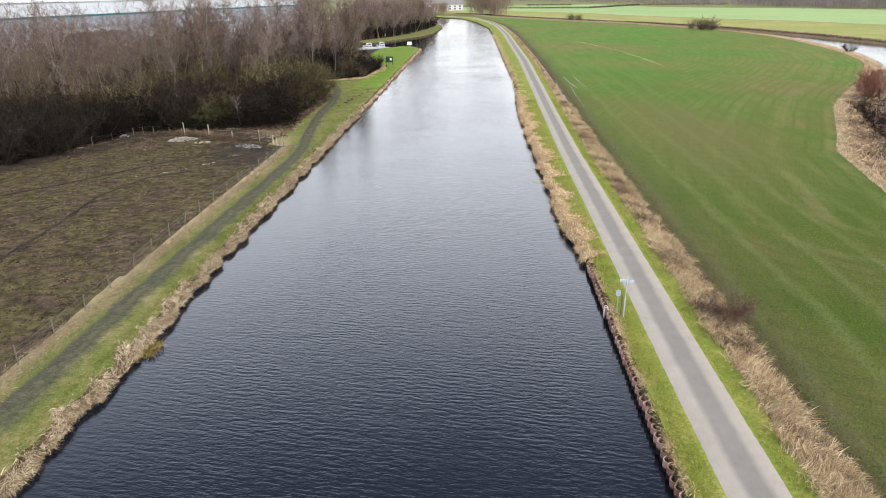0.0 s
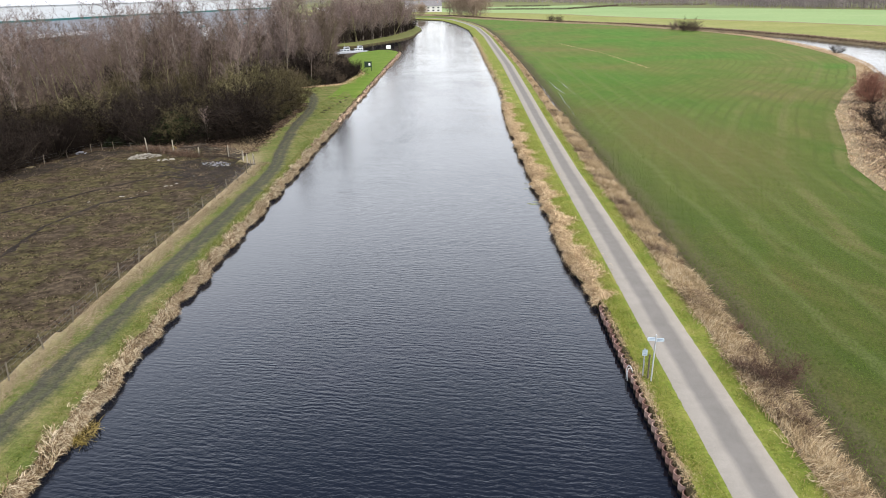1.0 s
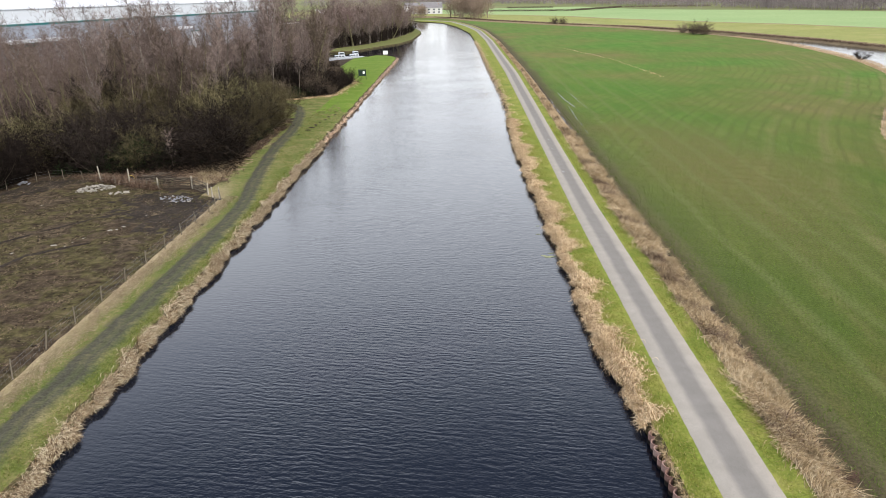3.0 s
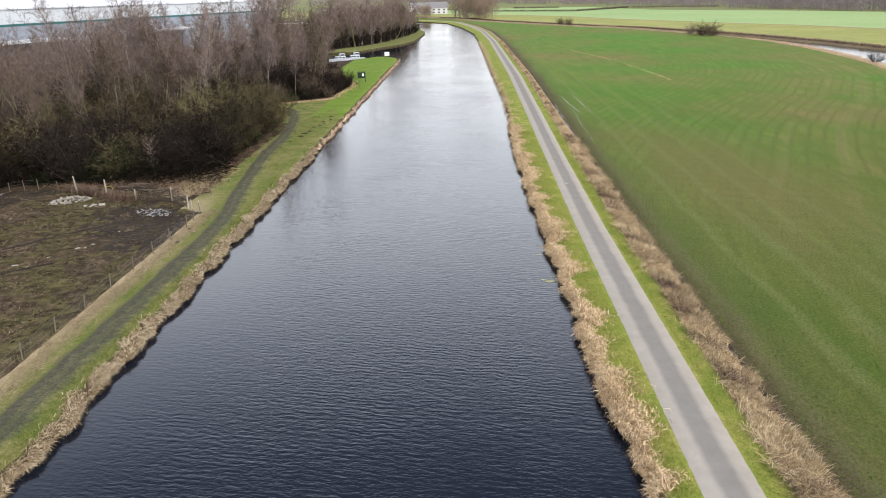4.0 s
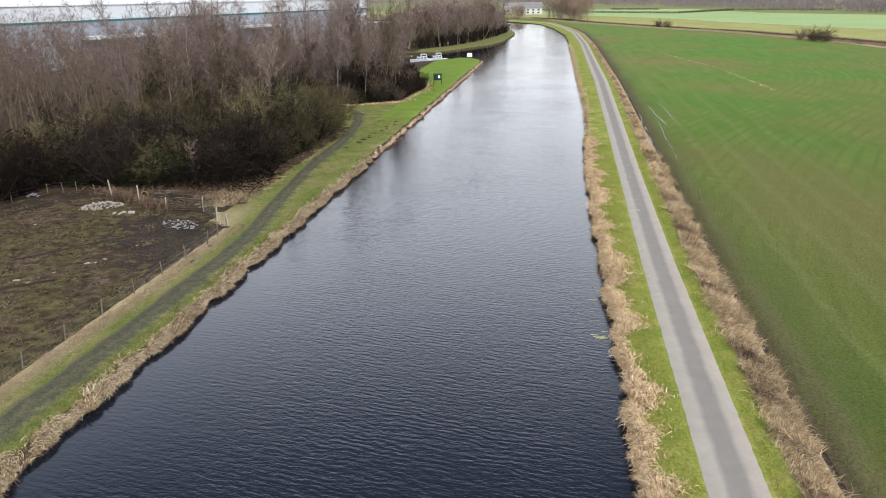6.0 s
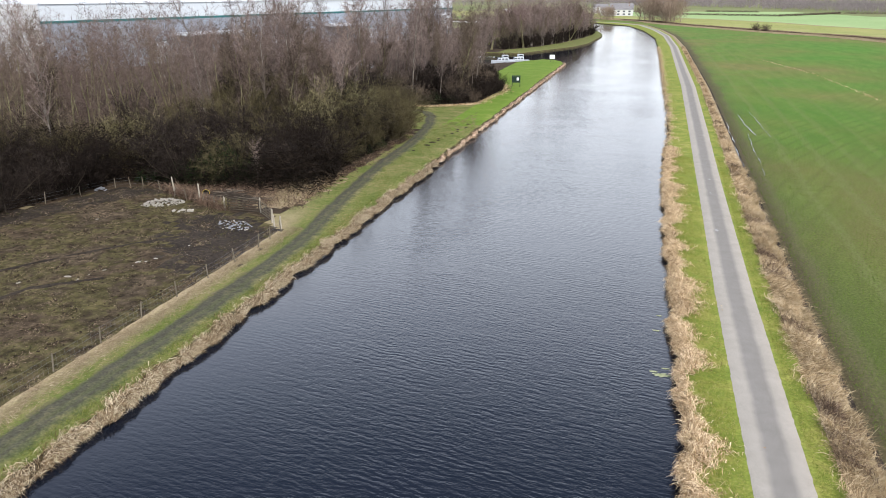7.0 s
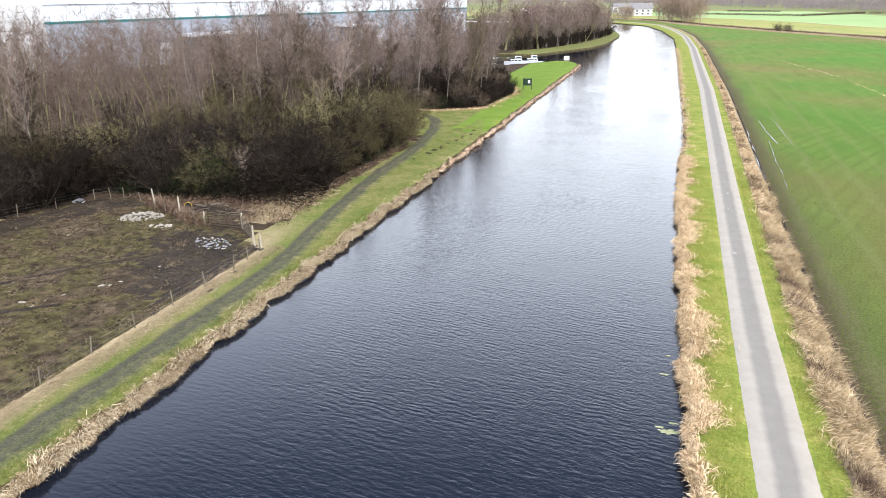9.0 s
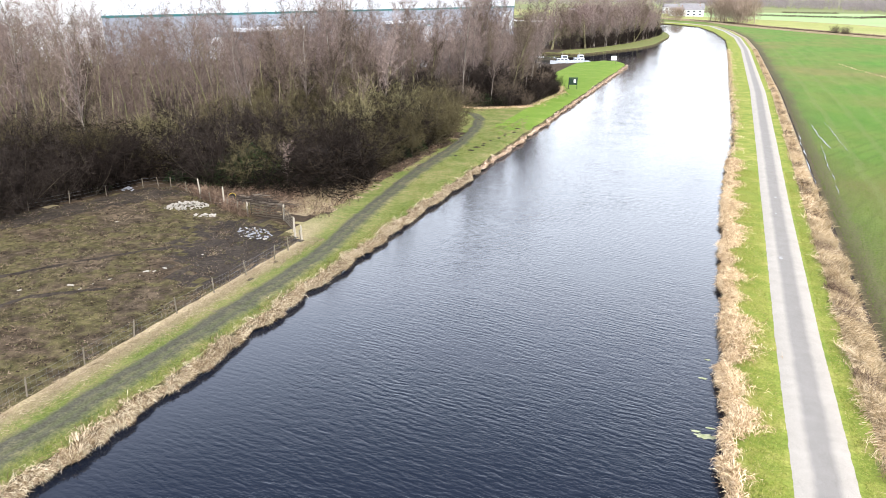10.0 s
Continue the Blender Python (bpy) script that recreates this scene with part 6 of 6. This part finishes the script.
def house(x, y, w, d, h, ang, label):
    root = new("house")
    root.matrix_basis = pose(x, y, 0.5, 0, 0, ang)
    tagged(root, label, "house", "houses beyond the bend")
    wall = box("wall", (w, d, h), (0, 0, h / 2), M_RENDER, root)
    bm = bmesh.new()
    e = [[bm.verts.new((s * (w / 2 + 0.3), yy, z)) for yy, z in ((-d / 2 - 0.4, h - 0.15), (0, h + d * 0.38), (d / 2 + 0.4, h - 0.15))] for s in (-1, 1)]
    bm.faces.new(e[0])
    bm.faces.new(e[1][::-1])
    for k in range(3):
        bm.faces.new((e[0][k], e[0][(k + 1) % 3], e[1][(k + 1) % 3], e[1][k]))
    bmesh.ops.recalc_face_normals(bm, faces=bm.faces)
    roof = part("roof", bm, M_SLATE, root, "grey tiled roof")
    box("chimney", (0.9, 0.6, 1.6), (w * 0.3, 0, h + d * 0.38 + 0.2), M_RUST, roof)
    for k in (-0.3, 0.0, 0.3):
        for z in (0.28, 0.72):
            win = box("window", (w * 0.12, 0.08, h * 0.2), (w * k, -d / 2 - 0.03, h * z), M_GLASS, root)
            box("sill", (w * 0.14, 0.14, 0.12), (w * k, -d / 2 - 0.07, h * z - h * 0.12), M_RENDER, win)


for hs in ((-20, 742, 16, 8, 5.5, 8, "white rendered house with grey tiled roof"), (-34, 752, 12, 8, 5.0, -5, "white rendered house with grey tiled roof"), (-24, 800, 22, 9, 6.5, 3, "long white house with grey tiled roof"), (-46, 830, 14, 8, 6.0, 20, "white rendered house with grey tiled roof")):
    house(*hs)


def puddle(pts, half, seed, label):
    """A long wet rut: a flat film of water with a ragged outline."""
    rs = np.random.RandomState(seed)
    pts = np.array(pts, float)
    t = np.linspace(0, 1, 26)
    cx, cy = np.interp(t, np.linspace(0, 1, len(pts)), pts[:, 0]), np.interp(t, np.linspace(0, 1, len(pts)), pts[:, 1])
    cx = cx + 0.12 * wiggle(cy * 0.5, seed) + rs.normal(0, 0.03, 26)
    w = half * np.clip(np.sin(t * math.pi) ** 0.5 * (rs.rand(26) * 2.2 - 0.6), 0.03, None)
    v = np.concatenate([np.stack([cx - w, cy, np.full(26, 0.47)], 1), np.stack([cx + w, cy, np.full(26, 0.47)], 1)])
    f = [(i, 26 + i, 27 + i, i + 1) for i in range(25)]
    tagged(new("puddle", mesh_from("puddle", v, f, M_RIVER)), label, "puddle", kind="structure")


for i, (pp, hw) in enumerate(((((21.5, 168), (21.7, 157), (22.1, 147)), 0.07), (((23.7, 171), (23.9, 158), (24.0, 147)), 0.05), (((21.2, 150), (20.6, 136), (20.1, 122)), 0.05), (((19.0, 160), (18.6, 142), (18.2, 123)), 0.06))):
    puddle(pp, hw, 90 + i, "long narrow puddle in a wheel rut of the field")


def pale_trail():
    rs = np.random.RandomState(97)
    t = rs.rand(260)
    x = np.interp(t, [0, 0.45, 1], [38.8, 46.5, 49.2]) + rs.normal(0, 0.3, 260)
    y = np.interp(t, [0, 0.45, 1], [284, 242, 193])
    tangle("straw_trail", x, y, 0.42 + 0 * t, 0.0, 0.4, 0.035, M_REED, "thin trail of bleached straw across the crop", "straw", 98)


pale_trail()


def weed_raft():
    rs = np.random.RandomState(99)
    for cx, cy, r in ((8.7, 73.5, 0.45), (8.2, 73.8, 0.22), (8.4, 79.2, 0.2), (8.6, 81.5, 0.16), (8.9, 74.3, 0.2)):
        n = 22
        a = np.linspace(0, 2 * math.pi, n, endpoint=False)
        q = r * rs.uniform(0.45, 1.1, n)
        v = [(cx, cy, 0.035)] + [(cx + 1.3 * q[k] * math.cos(a[k]), cy + 0.6 * q[k] * math.sin(a[k]), 0.012) for k in range(n)]
        f = [(0, 1 + k, 1 + (k + 1) % n) for k in range(n)]
        tagged(new("weed_raft", mesh_from("weed_raft", v, f, M_MOSS)), "pale green floating weed beside the reeds", "weed", "floating weed rafts")
    p = scatter(rs, [(-17.3, 34.0), (-16.0, 34.2), (-16.0, 35.8), (-17.3, 36.2)], 0.06, limit=420)
    tangle("sedge_clump", p[:, 0], p[:, 1], 0.05 + 0 * p[:, 0], 0.2, 0.5, 0.01, strands("sedge", [(0.1, (0.09, 0.07, 0.018)), (0.5, (0.22, 0.17, 0.04)), (0.9, (0.40, 0.31, 0.12))]), "yellow-green sedge clump standing in the water", "sedge", 100)


weed_raft()


def sheet_piling():
    """Interlocked steel piles, one trough or ridge to a piece, with uneven tops."""
    rs = np.random.RandomState(101)
    root = new("sheet_piling")
    root.location = (10.32, 48.5, 0)
    tagged(root, "rusted corrugated steel sheet piling along the towpath edge", "piling")
    bm = bmesh.new()
    prof = [(0.02, -0.30), (-0.03, -0.26), (-0.12, -0.20), (-0.18, -0.10), (-0.20, 0.0), (-0.18, 0.10), (-0.12, 0.20), (-0.03, 0.26), (0.02, 0.30)]
    t = 0.05
    rows = [[bm.verts.new((x + o, y, z)) for x, y in prof] for o in (0, t) for z in (-1.2, 0.5)]
    n = len(prof)
    for a, b in ((0, 1), (3, 2), (1, 3)):
        for k in range(n - 1):
            bm.faces.new((rows[a][k], rows[a][k + 1], rows[b][k + 1], rows[b][k]))
    bmesh.ops.recalc_face_normals(bm, faces=bm.faces)
    me = bpy.data.meshes.new("steel_sheet")
    bm.to_mesh(me)
    bm.free()
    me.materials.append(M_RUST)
    for k in range(82):
        p = place("steel_sheet", me, root)
        p.matrix_local = pose(rs.normal(0, 0.015), -0.3 - 0.6 * k, rs.normal(0, 0.05), 0, rs.normal(0, 1.2), rs.normal(0, 1.5))


sheet_piling()


def mooring_ladder():
    """White tubular hoops that rise from the piling, with rungs down to the water."""
    root = new("mooring_ladder")
    root.matrix_basis = pose(10.12, 39.9, 0.2) @ Matrix.Scale(0.6, 4)
    tagged(root, "small white steel ladder hooped over the rusted piling", "ladder")
    for y in (-0.2, 0.2):
        bm = bmesh.new()
        pts = [(-0.05, y, -0.3), (-0.05, y, 0.75), (0.0, y, 0.92), (0.14, y, 0.98), (0.28, y, 0.92), (0.33, y, 0.75), (0.33, y, 0.5)]
        for a, b in zip(pts[:-1], pts[1:]):
            rod_bm(bm, a, b, 0.028, 0.028, 8)
        part("rail", bm, M_WHITE, root)
    for z in (0.02, 0.27, 0.52):
        rod("rung", (-0.05, -0.2, z), (-0.05, 0.2, z), 0.02, 0.02, M_WHITE, root)


mooring_ladder()


def brushwood():
    """Cut branches thrown together below the wood."""
    rs = np.random.RandomState(111)
    n = 240
    c = np.stack([rs.normal(-32.0, 1.1, n), rs.normal(97.4, 0.6, n), 0.65 + np.abs(rs.normal(0, 0.3, n))], 1)
    a = rs.normal(0.2, 0.5, n)
    d = np.stack([np.cos(a), np.sin(a), rs.normal(0, 0.12, n)], 1) * rs.uniform(0.5, 1.6, n)[:, None]
    lo, hi = c - d, c + d
    lo[:, 2], hi[:, 2] = np.maximum(lo[:, 2], 0.62), np.maximum(hi[:, 2], 0.62)
    me = mesh_from("brushwood", *tubes(lo, hi, rs.uniform(0.02, 0.05, n), rs.uniform(0.01, 0.025, n), 5), M_BRUSH)
    tagged(new("brushwood", me), "dark pile of cut branches behind the paddock gate", "brushwood", kind="stuff")


def tub():
    root = new("garden_tub")
    root.matrix_basis = pose(-35.4, 98.5, 0.78, 70, 0, 25) @ Matrix.Scale(0.62, 4)
    tagged(root, "black plastic tub with yellow rim tipped on its side", "tub")
    black, yellow = painted("black_plastic", (0.02, 0.02, 0.02), 0.5), painted("yellow_plastic", (0.45, 0.33, 0.04), 0.5)
    bm = bmesh.new()
    bmesh.ops.create_cone(bm, cap_ends=False, segments=16, radius1=0.42, radius2=0.55, depth=0.6)
    bmesh.ops.create_circle(bm, cap_ends=True, segments=16, radius=0.42, matrix=Matrix.Translation((0, 0, -0.3)))
    bmesh.ops.remove_doubles(bm, verts=bm.verts, dist=0.01)
    part("shell", bm, black, root)
    bm = bmesh.new()
    for k in range(16):
        a0, a1 = 2 * math.pi * k / 16, 2 * math.pi * (k + 1) / 16
        rod_bm(bm, (0.56 * math.cos(a0), 0.56 * math.sin(a0), 0.31), (0.56 * math.cos(a1), 0.56 * math.sin(a1), 0.31), 0.035, 0.035, 6)
    part("rim", bm, yellow, root, "yellow rim")


def molehills():
    rs = np.random.RandomState(112)
    shapes = [stone_mesh(30 + i, M_CHURN) for i in range(3)]
    for x, y in ((-21.3, 128.5), (-20.9, 130.6), (-20.6, 132.2), (-20.6, 133.4), (-20.5, 135.5), (-20.3, 137.8), (-20.0, 139.6), (-19.9, 141.0), (-19.6, 142.7), (-19.7, 146.0), (-21.6, 124.8)):
        ob = tagged(new("molehill", shapes[rs.randint(3)]), "small mound of dark fresh earth on the grass bank", "molehill", "molehills on the bank")
        s = rs.uniform(0.5, 0.9)
        ob.matrix_basis = pose(x + rs.normal(0, 0.2), y, 0.62, 0, 0, rs.uniform(0, 360)) @ Matrix.Diagonal((s * 1.2, s, s * 0.5, 1))


def path_patches():
    """Pale filler where the path has been mended."""
    rs = np.random.RandomState(113)
    pale = earthy("pale_patch", [(0.3, (0.33, 0.32, 0.30)), (0.7, (0.27, 0.265, 0.25))], 3, 20, (0.8, 1.1))
    for cx, cy, r in ((13.28, 99.3, 0.3), (13.9, 118, 0.25), (13.6, 112, 0.22)):
        n = 14
        a = np.linspace(0, 2 * math.pi, n, endpoint=False)
        q = r * rs.uniform(0.4, 1.0, n)
        z = 0.64 + 0.05 + 0.006
        v = [(cx, cy, z)] + [(cx + 0.6 * q[k] * math.cos(a[k]), cy + 1.5 * q[k] * math.sin(a[k]), z) for k in range(n)]
        tagged(new("path_patch", mesh_from("path_patch", v, [(0, 1 + k, 1 + (k + 1) % n) for k in range(n)], pale)), kind="structure")


brushwood()
tub()
molehills()
path_patches()
